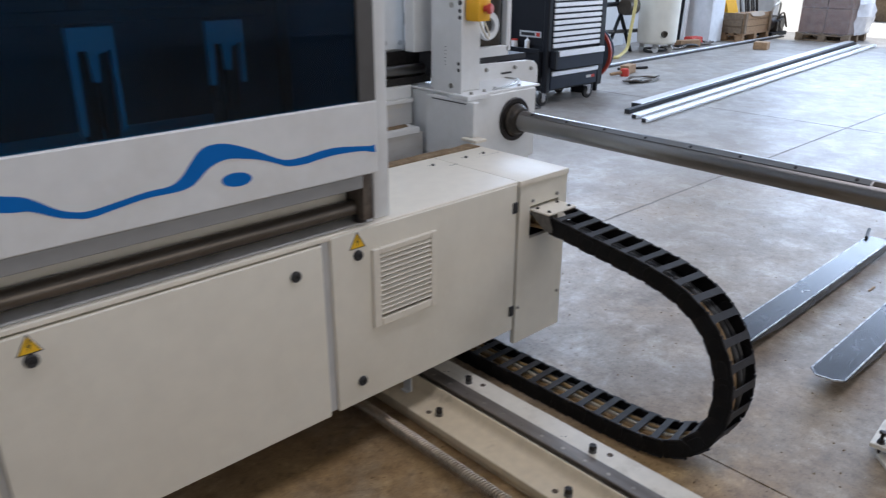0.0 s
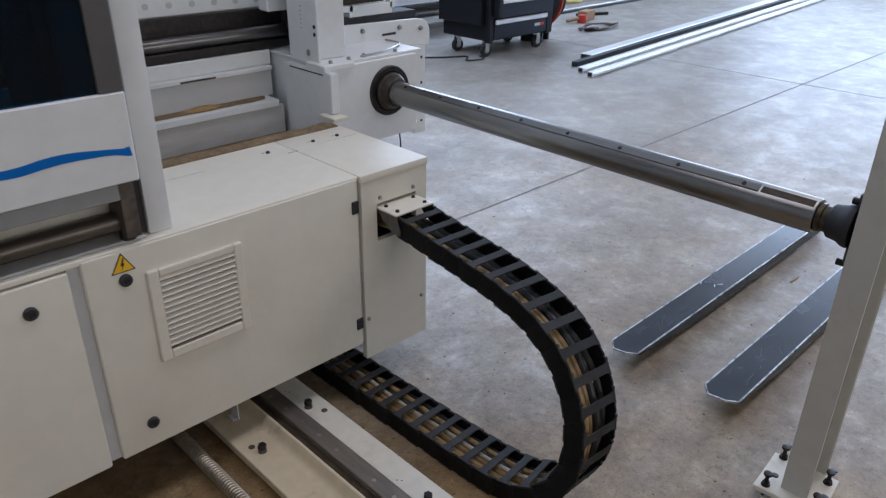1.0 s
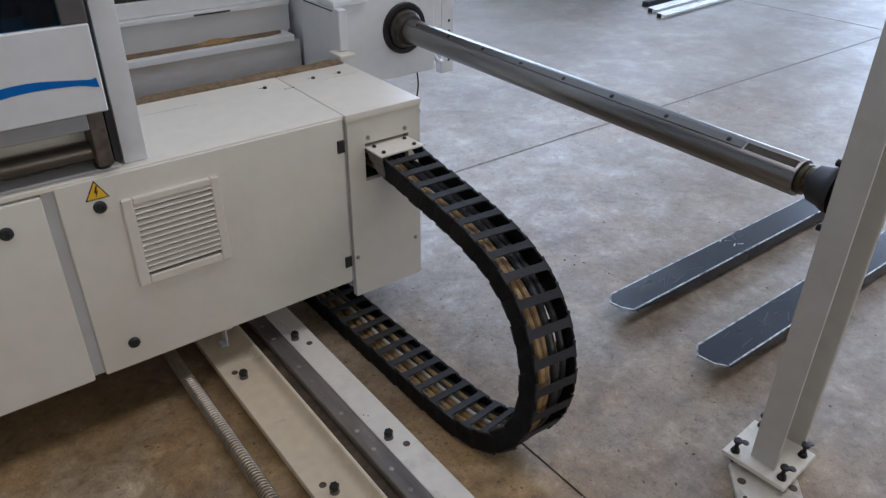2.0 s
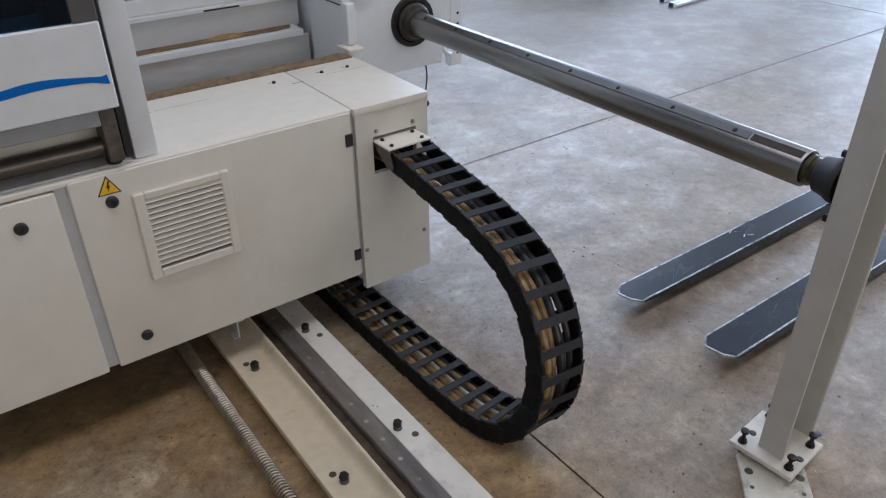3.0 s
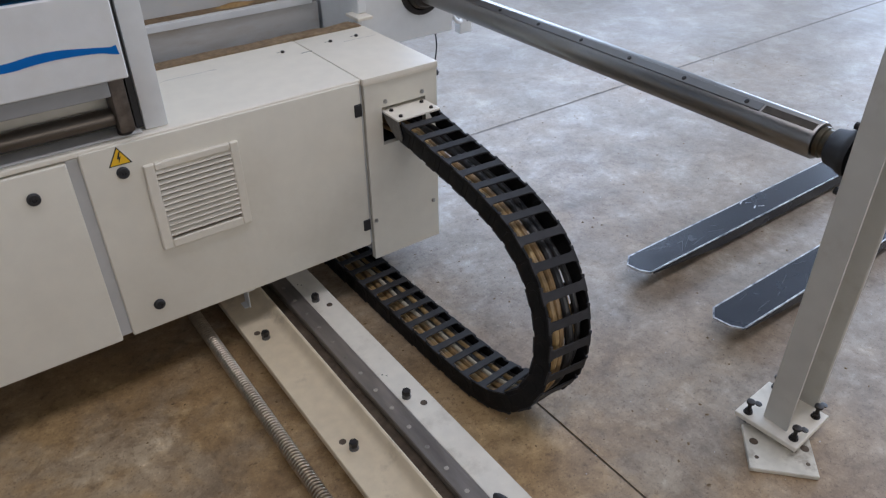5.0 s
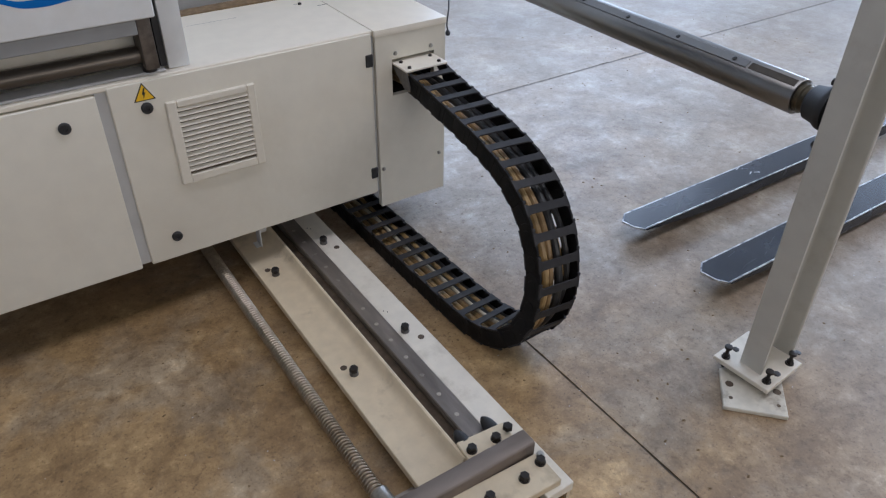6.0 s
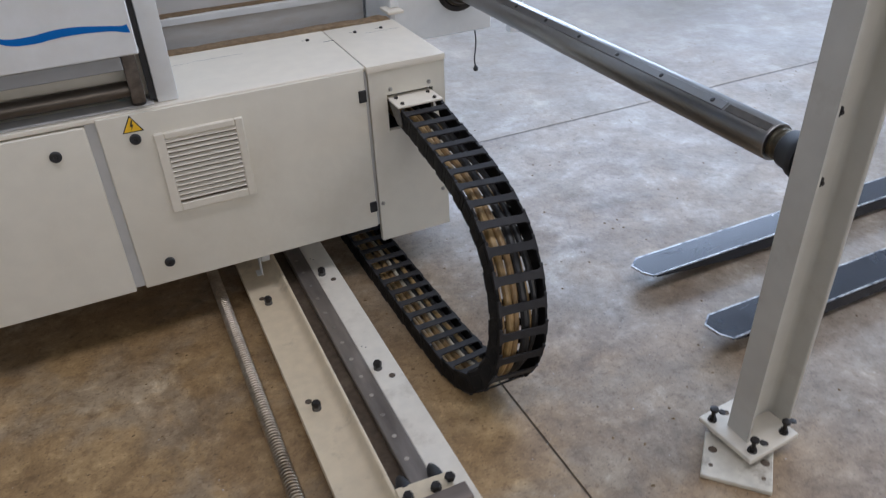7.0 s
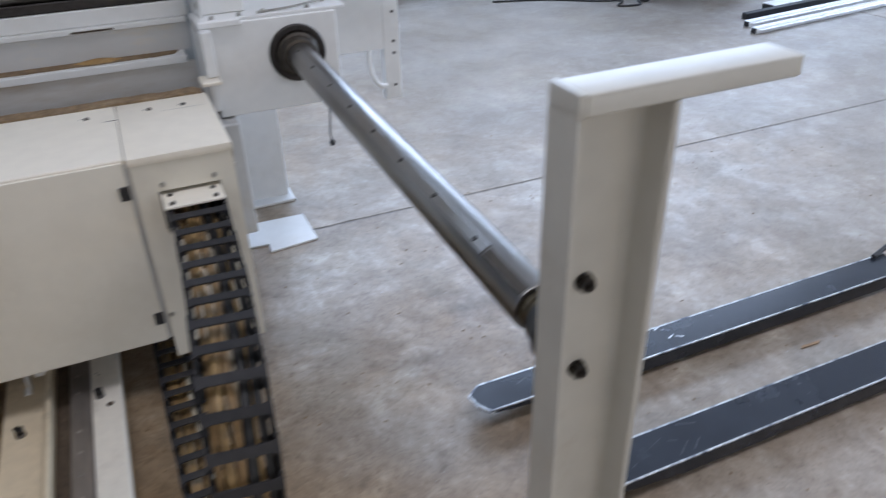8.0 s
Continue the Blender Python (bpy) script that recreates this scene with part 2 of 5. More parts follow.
HOSE_K = mat("black_cable", (0.025, 0.025, 0.025), 0.45, grain=0.2, scale=40)
CONDUIT = mat("galvanised_conduit", (0.47, 0.4, 0.31), 0.3, 0.9, grain=0.2, scale=60, stain=(0.32, 0.26, 0.19), stain_scale=9, stain_at=(0.5, 0.75))
FORK = mat("fork_blue_black_paint", (0.02, 0.024, 0.033), 0.25, 0.2, grain=0.12, scale=11, rough_var=0.03)
SCRATCH = mat("scraped_fork_paint", (0.065, 0.07, 0.08), 0.4, 0.3, grain=0.3, scale=90)
FORKEDGE = mat("bare_worn_steel", (0.55, 0.55, 0.55), 0.4, 0.8, grain=0.25, scale=80, stain=(0.10, 0.11, 0.135), stain_scale=16, stain_at=(0.47, 0.6))
BLUE = mat("blue_vinyl", (0.002, 0.138, 0.47), 0.55, grain=0.03, scale=20, spec=0.12)
SIGN_Y = mat("yellow_sign", (0.85, 0.5, 0.02), 0.4, grain=0.04, scale=40)
INK = mat("black_ink", (0.015, 0.015, 0.015), 0.5, grain=0.1)
MULLION = mat("dark_grey_profile", (0.085, 0.08, 0.075), 0.45, 0.2, grain=0.06, scale=30)
VENT = mat("cream_vent_plastic", (0.71, 0.66, 0.56), 0.5, grain=0.03, scale=40)
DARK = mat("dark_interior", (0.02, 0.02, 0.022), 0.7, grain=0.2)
INSIDE = mat("shaded_interior_grey", (0.13, 0.13, 0.135), 0.6, grain=0.25, scale=5, stain=(0.06, 0.06, 0.065), stain_scale=4)
INNER = mat("interior_light_panel", (0.86, 0.87, 0.88), 0.5, grain=0.06, scale=10)
ALU = mat("bare_aluminium", (0.78, 0.79, 0.8), 0.34, 0.6, grain=0.05, scale=18, stain=(0.6, 0.6, 0.6), stain_scale=2)
WALL = mat("hall_wall_plaster", (0.66, 0.67, 0.68), 0.85, grain=0.06, scale=12, stain=(0.5, 0.5, 0.49), stain_scale=1.2, bump=0.1)
ROOF = mat("hall_roof_sheet", (0.42, 0.42, 0.42), 0.7, grain=0.05, scale=6)
YARD = mat("yard_paving", (0.74, 0.73, 0.7), 0.85, grain=0.15, scale=9, stain=(0.5, 0.47, 0.43), stain_scale=0.8)
WOOD = mat("raw_pine", (0.31, 0.19, 0.1), 0.75, grain=0.2, scale=30, stain=(0.25, 0.15, 0.08), stain_scale=6)
CARDP = mat("pale_card", (0.5, 0.42, 0.34), 0.8, grain=0.12, scale=15, stain=(0.38, 0.3, 0.22), stain_scale=4)
CARTON = mat("brown_carton", (0.3, 0.2, 0.13), 0.8, grain=0.1, scale=20, stain=(0.2, 0.13, 0.08), stain_scale=3)
WRAP = mat("film_wrapped_carton", (0.165, 0.088, 0.062), 0.4, grain=0.25, scale=9, stain=(0.22, 0.17, 0.15), stain_scale=7, stain_at=(0.55, 0.7), bump=0.5)
POLISH = mat("polished_guide_steel", (0.2, 0.19, 0.18), 0.28, 0.95, grain=0.15, scale=14, stain=(0.06, 0.05, 0.04), stain_scale=6, stain_at=(0.56, 0.7), stretch=(0.3, 1, 1))
CLEARFILM = mat("clear_stretch_film", (0.75, 0.75, 0.78), 0.18, grain=0.1, scale=12, bump=0.6)
CLEARFILM.node_tree.nodes["Principled BSDF"].inputs["Alpha"].default_value = 0.13
CREASED = mat("creased_stretch_film", (0.72, 0.73, 0.76), 0.22, grain=0.1, scale=12, bump=0.6)
CREASED.node_tree.nodes["Principled BSDF"].inputs["Alpha"].default_value = 0.7
OLDWOOD = mat("grey_old_wood", (0.2, 0.145, 0.095), 0.8, grain=0.25, scale=25, stain=(0.1, 0.065, 0.04), stain_scale=5)
FILM = mat("stretch_film", (0.62, 0.62, 0.64), 0.2, grain=0.1, scale=12)
TANKP = mat("cream_tank_plastic", (0.72, 0.68, 0.58), 0.5, grain=0.04, scale=8, stain=(0.55, 0.5, 0.4), stain_scale=2)
CABIN = mat("navy_cabinet_enamel", (0.006, 0.007, 0.010), 0.5, grain=0.1, scale=12, spec=0.3)
DRAWER = mat("dark_blue_drawer_enamel", (0.009, 0.014, 0.026), 0.45, grain=0.08, scale=12, spec=0.3)
STRIP = mat("brushed_alu_strip", (0.85, 0.86, 0.88), 0.3, 0.4, grain=0.03, scale=20)
CHROME = mat("bright_zinc_fork", (0.62, 0.62, 0.63), 0.25, 0.95, grain=0.1, scale=60)
DRUM = mat("blue_grey_drum_paint", (0.06, 0.085, 0.115), 0.4, grain=0.15, scale=14)
RED = mat("red_paint", (0.5, 0.035, 0.02), 0.4, grain=0.1, scale=20)
YELLOW = mat("yellow_plastic", (0.8, 0.42, 0.02), 0.4, grain=0.05, scale=20)
ORANGE = mat("orange_red_rim", (0.34, 0.04, 0.022), 0.45, grain=0.1, scale=20)
HOSEYEL = mat("yellow_hose", (0.6, 0.5, 0.2), 0.5, grain=0.1, scale=20)


def tinted_glass():
    m = bpy.data.materials.new("blue_tinted_acrylic")
    m.use_nodes = True
    b = m.node_tree.nodes["Principled BSDF"]
    b.inputs["Base Color"].default_value = (0.004, 0.115, 0.28, 1)
    b.inputs["Transmission Weight"].default_value = 1
    b.inputs["Roughness"].default_value, b.inputs["IOR"].default_value = 0.03, 1.26
    return m


GLASS = tinted_glass()

# ---- building helpers ----
BASE = {}


def thing(name, label, category, at, group="", kind=""):
    ob = tagged(new(name), label, category, group, kind)
    ob.location = at
    BASE[ob.name] = Vector(at)
    return ob


def finish(me, material):
    me.materials.append(material)
    me.polygons.foreach_set("use_smooth", [True] * len(me.polygons))
    me.set_sharp_from_angle(angle=radians(32))
    return me


def mesh(name, bm, material, shift=(0, 0, 0)):
    if any(shift):
        bmesh.ops.translate(bm, verts=bm.verts, vec=-Vector(shift))
    me = bpy.data.meshes.new(name)
    bm.to_mesh(me)
    bm.free()
    return finish(me, material)


def part(name, bm, material, parent, label=""):
    """One mesh object under a thing or a part; the bmesh is in world metres."""
    ob = new(name, mesh(name, bm, material, BASE[parent.name]))
    ob.parent = parent
    BASE[ob.name] = BASE[parent.name]
    return tagged(ob, label)


def put(name, me, parent, place, turn=None, label=""):
    """A piece on a shared mesh, at a place in the world."""
    ob = new(name, me)
    ob.parent = parent
    m = Matrix.Translation(Vector(place) - BASE[parent.name])
    ob.matrix_basis = m @ turn if turn else m
    BASE[ob.name] = Vector(place)
    return tagged(ob, label)


def setting(name, bm, material, label, category):
    ob = new(name, mesh(name, bm, material))
    BASE[ob.name] = Vector((0, 0, 0))
    return tagged(ob, label, category, kind="structure")


def box(x, y, z, bevel=0.0, bm=None, turn=0.0, seg=1):
    """A box between the pairs x, y and z; turn: degrees about its upright middle axis."""
    bm = bm or bmesh.new()
    got = bmesh.ops.create_cube(bm, size=1)["verts"]
    mid = Vector(((x[0] + x[1]) / 2, (y[0] + y[1]) / 2, (z[0] + z[1]) / 2))
    m = Matrix.Translation(mid) @ pose(0, 0, 0, 0, 0, turn) @ Matrix.Diagonal((x[1] - x[0], y[1] - y[0], z[1] - z[0], 1))
    bmesh.ops.transform(bm, matrix=m, verts=got)
    if bevel:
        edges = list({e for v in got for e in v.link_edges})
        bmesh.ops.bevel(bm, geom=edges, offset=bevel, segments=seg, affect="EDGES", profile=0.6)
    return bm


def settle(dx, dy, *things):
    """Moves finished things along the floor."""
    for ob in things:
        ob.location += Vector((dx, dy, 0))


def lathe(profile, base, way, seg=24, bm=None):
    """Turns (radius, distance along way) about the axis from base along way. Ends with radius 0 close it."""
    bm = bm or bmesh.new()
    way = Vector(way).normalized()
    side = way.orthogonal().normalized()
    other = way.cross(side)
    rings = []
    for r, d in profile:
        c = Vector(base) + way * d
        if r < 1e-6:
            rings.append([bm.verts.new(c)])
        else:
            rings.append([bm.verts.new(c + r * (math.cos(a) * side + math.sin(a) * other)) for a in (2 * math.pi * k / seg for k in range(seg))])
    for a, b in zip(rings, rings[1:]):
        for k in range(seg):
            q = (k + 1) % seg
            if len(a) == 1 and len(b) > 1:
                bm.faces.new((a[0], b[q], b[k]))
            elif len(b) == 1 and len(a) > 1:
                bm.faces.new((a[k], a[q], b[0]))
            elif len(a) > 1:
                bm.faces.new((a[k], a[q], b[q], b[k]))
    bmesh.ops.recalc_face_normals(bm, faces=bm.faces)
    return bm


def rod(a, b, r, seg=16, bm=None, soft=0.001):
    a, b = Vector(a), Vector(b)
    n = (b - a).length
    return lathe([(0, 0), (r - soft, 0), (r, soft), (r, n - soft), (r - soft, n), (0, n)], a, b - a, seg, bm)


def sweep(points, r, seg=10, bm=None):
    """A round cable through the points."""
    bm = bm or bmesh.new()
    pts = [Vector(p) for p in points]
    rings, up = [], None
    for i, p in enumerate(pts):
        way = (pts[min(i + 1, len(pts) - 1)] - pts[max(i - 1, 0)]).normalized()
        side = way.orthogonal().normalized() if up is None else (up - way * up.dot(way)).normalized()
        up = side
        other = way.cross(side)
        rings.append([bm.verts.new(p + r * (math.cos(a) * side + math.sin(a) * other)) for a in (2 * math.pi * k / seg for k in range(seg))])
    for a, b in zip(rings, rings[1:]):
        for k in range(seg):
            q = (k + 1) % seg
            bm.faces.new((a[k], a[q], b[q], b[k]))
    bm.faces.new(rings[0])
    bm.faces.new(rings[-1])
    bmesh.ops.recalc_face_normals(bm, faces=bm.faces)
    return bm


def spline(points, step):
    """A smooth line through the points, with even steps."""
    p = [Vector(q) for q in points]
    p = [2 * p[0] - p[1]] + p + [2 * p[-1] - p[-2]]
    fine = []
    for i in range(1, len(p) - 2):
        for k in range(40):
            t = k / 40
            a, b, c, d = p[i - 1 : i + 3]
            fine.append(0.5 * (2 * b + (c - a) * t + (2 * a - 5 * b + 4 * c - d) * t * t + (3 * b - a - 3 * c + d) * t**3))
    fine.append(p[-2])
    out, left = [fine[0]], step
    for a, b in zip(fine, fine[1:]):
        gap, way = (b - a).length, 0.0
        while gap - way >= left:
            way += left
            out.append(a.lerp(b, way / gap))
            left = step
        left -= gap - way
    return out


def prism(outline, axis, lo, hi, bevel=0.0, bm=None):
    """An outline, in the two other axes in order, drawn out along axis from lo to hi."""
    bm = bm or bmesh.new()

    def at(u, v, w):
        c = [u, v]
        c.insert("xyz".index(axis), w)
        return bm.verts.new(c)

    a, b = [at(u, v, lo) for u, v in outline], [at(u, v, hi) for u, v in outline]
    faces = [bm.faces.new(a), bm.faces.new(b[::-1])]
    for k in range(len(a)):
        q = (k + 1) % len(a)
        faces.append(bm.faces.new((a[q], a[k], b[k], b[q])))
    bmesh.ops.recalc_face_normals(bm, faces=faces)
    if bevel:
        bmesh.ops.bevel(bm, geom=list({e for f in faces for e in f.edges}), offset=bevel, segments=1, affect="EDGES")
    return bm


def hexhead(r, h, washer=1.25):
    """A hexagon head on its washer, standing on z = 0."""
    bm = lathe([(0, 0), (r * washer, 0), (r * washer, h * 0.18), (r * 0.95, h * 0.18)], (0, 0, 0), (0, 0, 1), 16)
    return lathe([(r * 0.98, h * 0.18), (r, h * 0.25), (r, h * 0.9), (r * 0.85, h), (0, h)], (0, 0, 0), (0, 0, 1), 6, bm)


BOLT_K = mesh("bolt", hexhead(0.0112, 0.014, 1.12), BLACKST)
BOLT_Z = mesh("screw", hexhead(0.0055, 0.006), ZINC)
BOLT_L = mesh("bolt", lathe([(0.0055, 0.008), (0.005, 0.032), (0.0105, 0.033), (0.0115, 0.036), (0.0105, 0.040), (0, 0.042)], (0, 0, 0), (0, 0, 1), 12, lathe([(0, 0.033), (0.0085, 0.0335), (0.009, 0.037), (0, 0.038)], (0.014, 0, -0.002), (0.15, 0, 1), 10, hexhead(0.0095, 0.013))), BLACKST)
BOLT_R = mesh("bolt", lathe([(0.007, 0.006), (0.007, 0.0105), (0.0118, 0.011), (0.0122, 0.0125), (0.0122, 0.0225), (0.0108, 0.0245), (0, 0.025)], (0, 0, 0), (0, 0, 1), 6), BLACKST)
NUT_R = mesh("nut", lathe([(0, 0), (0.0125, 0), (0.0125, 0.0015), (0.0115, 0.0018), (0.0115, 0.0085), (0.0075, 0.0095)], (0, 0, 0), (0, 0, 1), 18), ZINCD)
SCREW_K = mesh("screw", lathe([(0, 0), (0.006, 0), (0.006, 0.004), (0.004, 0.006), (0, 0.006)], (0, 0, 0), (0, 0, 1), 10), BLACKST)
TO_SOUTH, TO_WEST = pose(0, 0, 0, 90, 0, 0), pose(0, 0, 0, 0, -90, 0)

# ---- the hall ----
ground = setting("ground", box((-30, 90), (-60, 60), (-0.5, -0.06)), YARD, "pale paved yard round the hall", "ground")
under = setting("floor", box((-9, 16.5), (-9, 8.1), (-0.05, -0.012)), GAP, "worn grey concrete floor with saw-cut joints and stains", "floor")


def slab(x, y):
    """One slab with slightly ragged edges along its saw cuts."""
    random.seed(round(100 * (x[0] + 3 * y[0])))
    ring = []
    for (ax, ay), (bx, by) in (((x[0], y[0]), (x[1], y[0])), ((x[1], y[0]), (x[1], y[1])), ((x[1], y[1]), (x[0], y[1])), ((x[0], y[1]), (x[0], y[0]))):
        n = max(2, int(math.hypot(bx - ax, by - ay) / 0.05))
        for k in range(n):
            chip = random.uniform(0, 0.0012) + (random.uniform(0, 0.004) if random.random() < 0.06 else 0)
            px, py = ax + (bx - ax) * k / n, ay + (by - ay) * k / n
            px += chip if px == x[0] else -chip if px == x[1] else 0
            py += chip if py == y[0] else -chip if py == y[1] else 0
            ring.append((px, py))
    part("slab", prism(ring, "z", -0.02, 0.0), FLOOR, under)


J, K = 0.0068, 0.0026
slab((-9, 2.24 - K), (-9, 2.735 - J))
slab((2.24 + K, 7.52 - J), (-9, 2.735 - J))
slab((7.52 + J, 16.5), (-9, 2.735 - J))
slab((-9, 2.24 - K), (2.735 + J, 8.1))
slab((2.24 + K, 7.52 - J), (2.735 + J, 8.1))
slab((7.52 + J, 16.5), (2.735 + J, 8.1))

part("joint_dirt", box((-9, 16.5), (2.735 - J, 2.735 + J), (-0.011, -0.0012)), JOINT, under, "grey dirt packed in the saw cut")
part("joint_dirt", box((2.24 - K, 2.24 + K), (-9, 2.72), (-0.011, -0.0035)), GAP, under, "brown dirt packed in the saw cut")
part("joint_dirt", box((7.52 - J, 7.52 + J), (-9, 2.72), (-0.011, -0.002)), JOINT, under, "grey dirt packed in the saw cut")
part("joint_dirt", box((7.52 - J, 7.52 + J), (2.75, 8.1), (-0.011, -0.002)), JOINT, under, "grey dirt packed in the saw cut")

# north wall with a high window band
bm = box((-9.2, 15.9), (8.1, 8.35), (0, 3.35))
box((-9.2, 15.9), (8.1, 8.35), (5.5, 7.0), bm=bm)
box((-9.2, -0.6), (8.1, 8.35), (3.35, 5.5), bm=bm)
box((12.6, 15.9), (8.1, 8.35), (3.35, 5.5), bm=bm)
setting("wall_north", bm, WALL, "grey plastered hall wall with a high window band", "wall")
# east wall with the big open door
bm = box((16.5, 16.75), (-9.2, -2.2), (0, 7.0))
box((16.5, 16.75), (7.5, 8.35), (0, 7.0), bm=bm)
box((16.5, 16.75), (-2.2, 7.5), (4.8, 7.0), bm=bm)
setting("wall_east", bm, WALL, "grey hall wall with a wide open gateway", "wall")
# south wall, unseen, with window openings added for the fill lamp
bm = box((-9.2, 16.75), (-9.25, -9.0), (0, 2.4))
box((-9.2, 16.75), (-9.25, -9.0), (4.8, 7.0), bm=bm)
for x0, x1 in ((-9.2, -3.2), (-0.2, 0.4), (3.4, 4.0), (7.0, 16.75)):
    box((x0, x1), (-9.25, -9.0), (2.4, 4.8), bm=bm)
setting("wall_south", bm, WALL, "unseen grey plastered hall wall with added tall windows", "wall")
setting("wall_west", box((-9.25, -9.0), (-9.2, 8.35), (0, 7.0)), WALL, "plain grey hall wall", "wall")
bm = box((-9.2, 16.75), (-9.25, -0.4), (7.0, 7.2))
box((-9.2, 16.75), (1.4, 8.35), (7.0, 7.2), bm=bm)
box((-9.2, -3.2), (-0.4, 1.4), (7.0, 7.2), bm=bm)
box((13.2, 16.75), (-0.4, 1.4), (7.0, 7.2), bm=bm)
setting("ceiling", bm, ROOF, "grey sheet-metal hall roof with an added long slot", "ceiling")
pier = setting("wall_pier", box((13.2, 13.66), (7.14, 8.1), (0, 7.0), 0.01), WALL, "pale grey wall pier", "wall")
# opaque sheet, out of view, added to keep the sun out of the slot
setting("roof_cap", box((-3.3, 13.3), (-0.5, 1.5), (7.2, 7.23)), FILM, "unseen opaque white sheet closing the roof slot to the sun", "roof light")

# ---- electrical cabinet at the machine's front ----
FRONT = 1.965
cab = thing("electrical_cabinet", "cream sheet-metal electrical cabinet with flush doors along the machine front", "cabinet", (1.4, 2.2, 0.19))
part("body", box((-0.6, 2.15), (FRONT + 0.02, 2.386), (0.20, 0.722), 0.002), GREYP, cab)
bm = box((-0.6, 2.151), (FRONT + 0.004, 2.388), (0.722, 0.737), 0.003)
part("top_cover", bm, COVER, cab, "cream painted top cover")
part("front_ledge", box((-0.6, 1.556), (FRONT + 0.016, FRONT + 0.075), (0.737, 0.744), 0.003), LEDGE, cab)
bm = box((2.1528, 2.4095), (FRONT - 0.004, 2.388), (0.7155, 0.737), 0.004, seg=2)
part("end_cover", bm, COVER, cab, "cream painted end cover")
part("cover_seam", box((2.1505, 2.1532), (FRONT + 0.02, 2.262), (0.7175, 0.7335)), DARK, cab)
part("cover_seam", box((2.118, 2.1535), (2.2625, 2.2645), (0.7365, 0.7376)), DARK, cab)
part("scratch", box((1.705, 1.86), (2.2895, 2.2905), (0.7365, 0.7373)), GREYD, cab, "fine scratch in the paint")
part("scratch", box((1.63, 1.70), (2.2835, 2.2842), (0.7365, 0.7372)), GREYD, cab, "fine scratch in the paint")
part("scratch", box((2.27, 2.39), (2.2795, 2.2803), (0.7365, 0.7373)), GREYD, cab, "fine scratch in the paint")


def door(x, z, name="door"):
    d = part(name, box(x, (FRONT, FRONT + 0.022), z, 0.007, seg=3), CREAM, cab)
    return d


def lock(parent, x, z):
    ob = part("lock", lathe([(0.0, 0.006), (0.005, 0.006), (0.006, 0.009), (0.0125, 0.009), (0.015, 0.006), (0.015, 0)], (x, FRONT, z), (0, -1, 0), 20), RUBBER, parent, "round black quarter-turn lock")
    part("key_slot", box((x - 0.0015, x + 0.0015), (FRONT - 0.0095, FRONT - 0.006), (z - 0.005, z + 0.005)), DARK, ob)


def warning(parent, x, z, s):
    """A yellow triangle with a black rim and a lightning flash."""
    y = FRONT

    def tri(k, dz=0.0):
        return [(x - k * s / 2, z + (1 - k) * s * 0.29 + dz), (x + k * s / 2, z + (1 - k) * s * 0.29 + dz), (x, z + s * 0.87 - (1 - k) * s * 0.58 + dz)]

    sign = part("warning_sign", prism(tri(1.0), "y", y - 0.0012, y + 0.001), INK, parent, "yellow high-voltage warning triangle")
    part("yellow_field", prism(tri(0.84), "y", y - 0.0017, y - 0.001), SIGN_Y, sign)
    f = [(0.03, 0.62), (0.10, 0.62), (0.02, 0.40), (0.09, 0.40), (-0.06, 0.10), (-0.02, 0.31), (-0.09, 0.31)]
    part("flash", prism([(x + u * s, z + v * s) for u, v in f], "y", y - 0.0022, y - 0.0016), INK, sign)


left = door((0.565, 1.371), (0.187, 0.718))
lock(left, 1.284, 0.655)
lock(left, 0.656, 0.657)
warning(left, 0.657, 0.672, 0.051)
outer = door((-0.60, 0.545), (0.187, 0.718))
main = door((1.398, 2.145), (0.190, 0.731))
lock(main, 1.484, 0.660)
lock(main, 1.482, 0.262)
warning(main, 1.484, 0.680, 0.055)
for z in (0.649, 0.268):
    part("hinge", box((2.122, 2.146), (FRONT - 0.004, FRONT + 0.004), (z - 0.019, z + 0.019), 0.002), RUBBER, main, "small black hinge")
part("frame_strip", box((1.371, 1.398), (FRONT + 0.012, FRONT + 0.024), (0.195, 0.735)), GREYP, cab)
part("frame_strip", box((2.145, 2.156), (FRONT + 0.012, FRONT + 0.024), (0.19, 0.722)), GREYP, cab)

# ventilation grille
grille = part("vent", box((1.529, 1.556), (FRONT - 0.012, FRONT + 0.001), (0.420, 0.665), 0.003), VENT, main, "square cream plastic ventilation grille")
part("frame_bar", box((1.748, 1.772), (FRONT - 0.012, FRONT + 0.001), (0.420, 0.665), 0.003), VENT, grille)
part("frame_bar", box((1.556, 1.748), (FRONT - 0.012, FRONT + 0.001), (0.420, 0.446), 0.003), VENT, grille)
part("frame_bar", box((1.556, 1.748), (FRONT - 0.012, FRONT + 0.001), (0.645, 0.665), 0.003), VENT, grille)
# gaps between the slats: shade put into a dark brown sheet
part("backing", box((1.55, 1.752), (FRONT - 0.0022, FRONT - 0.0006), (0.44, 0.65)), DUST_SHADE, grille)
slat_me = mesh("slat", prism([(0.0, 0.005), (0.0, 0.0032), (-0.0085, -0.0036), (-0.0105, -0.0036), (-0.0105, -0.0013), (-0.0025, 0.005)], "x", 1.5555, 1.7485), VENT)
for k in range(13):
    put("slat", slat_me, grille, (0, FRONT - 0.001, 0.4595 + k * 0.0149))

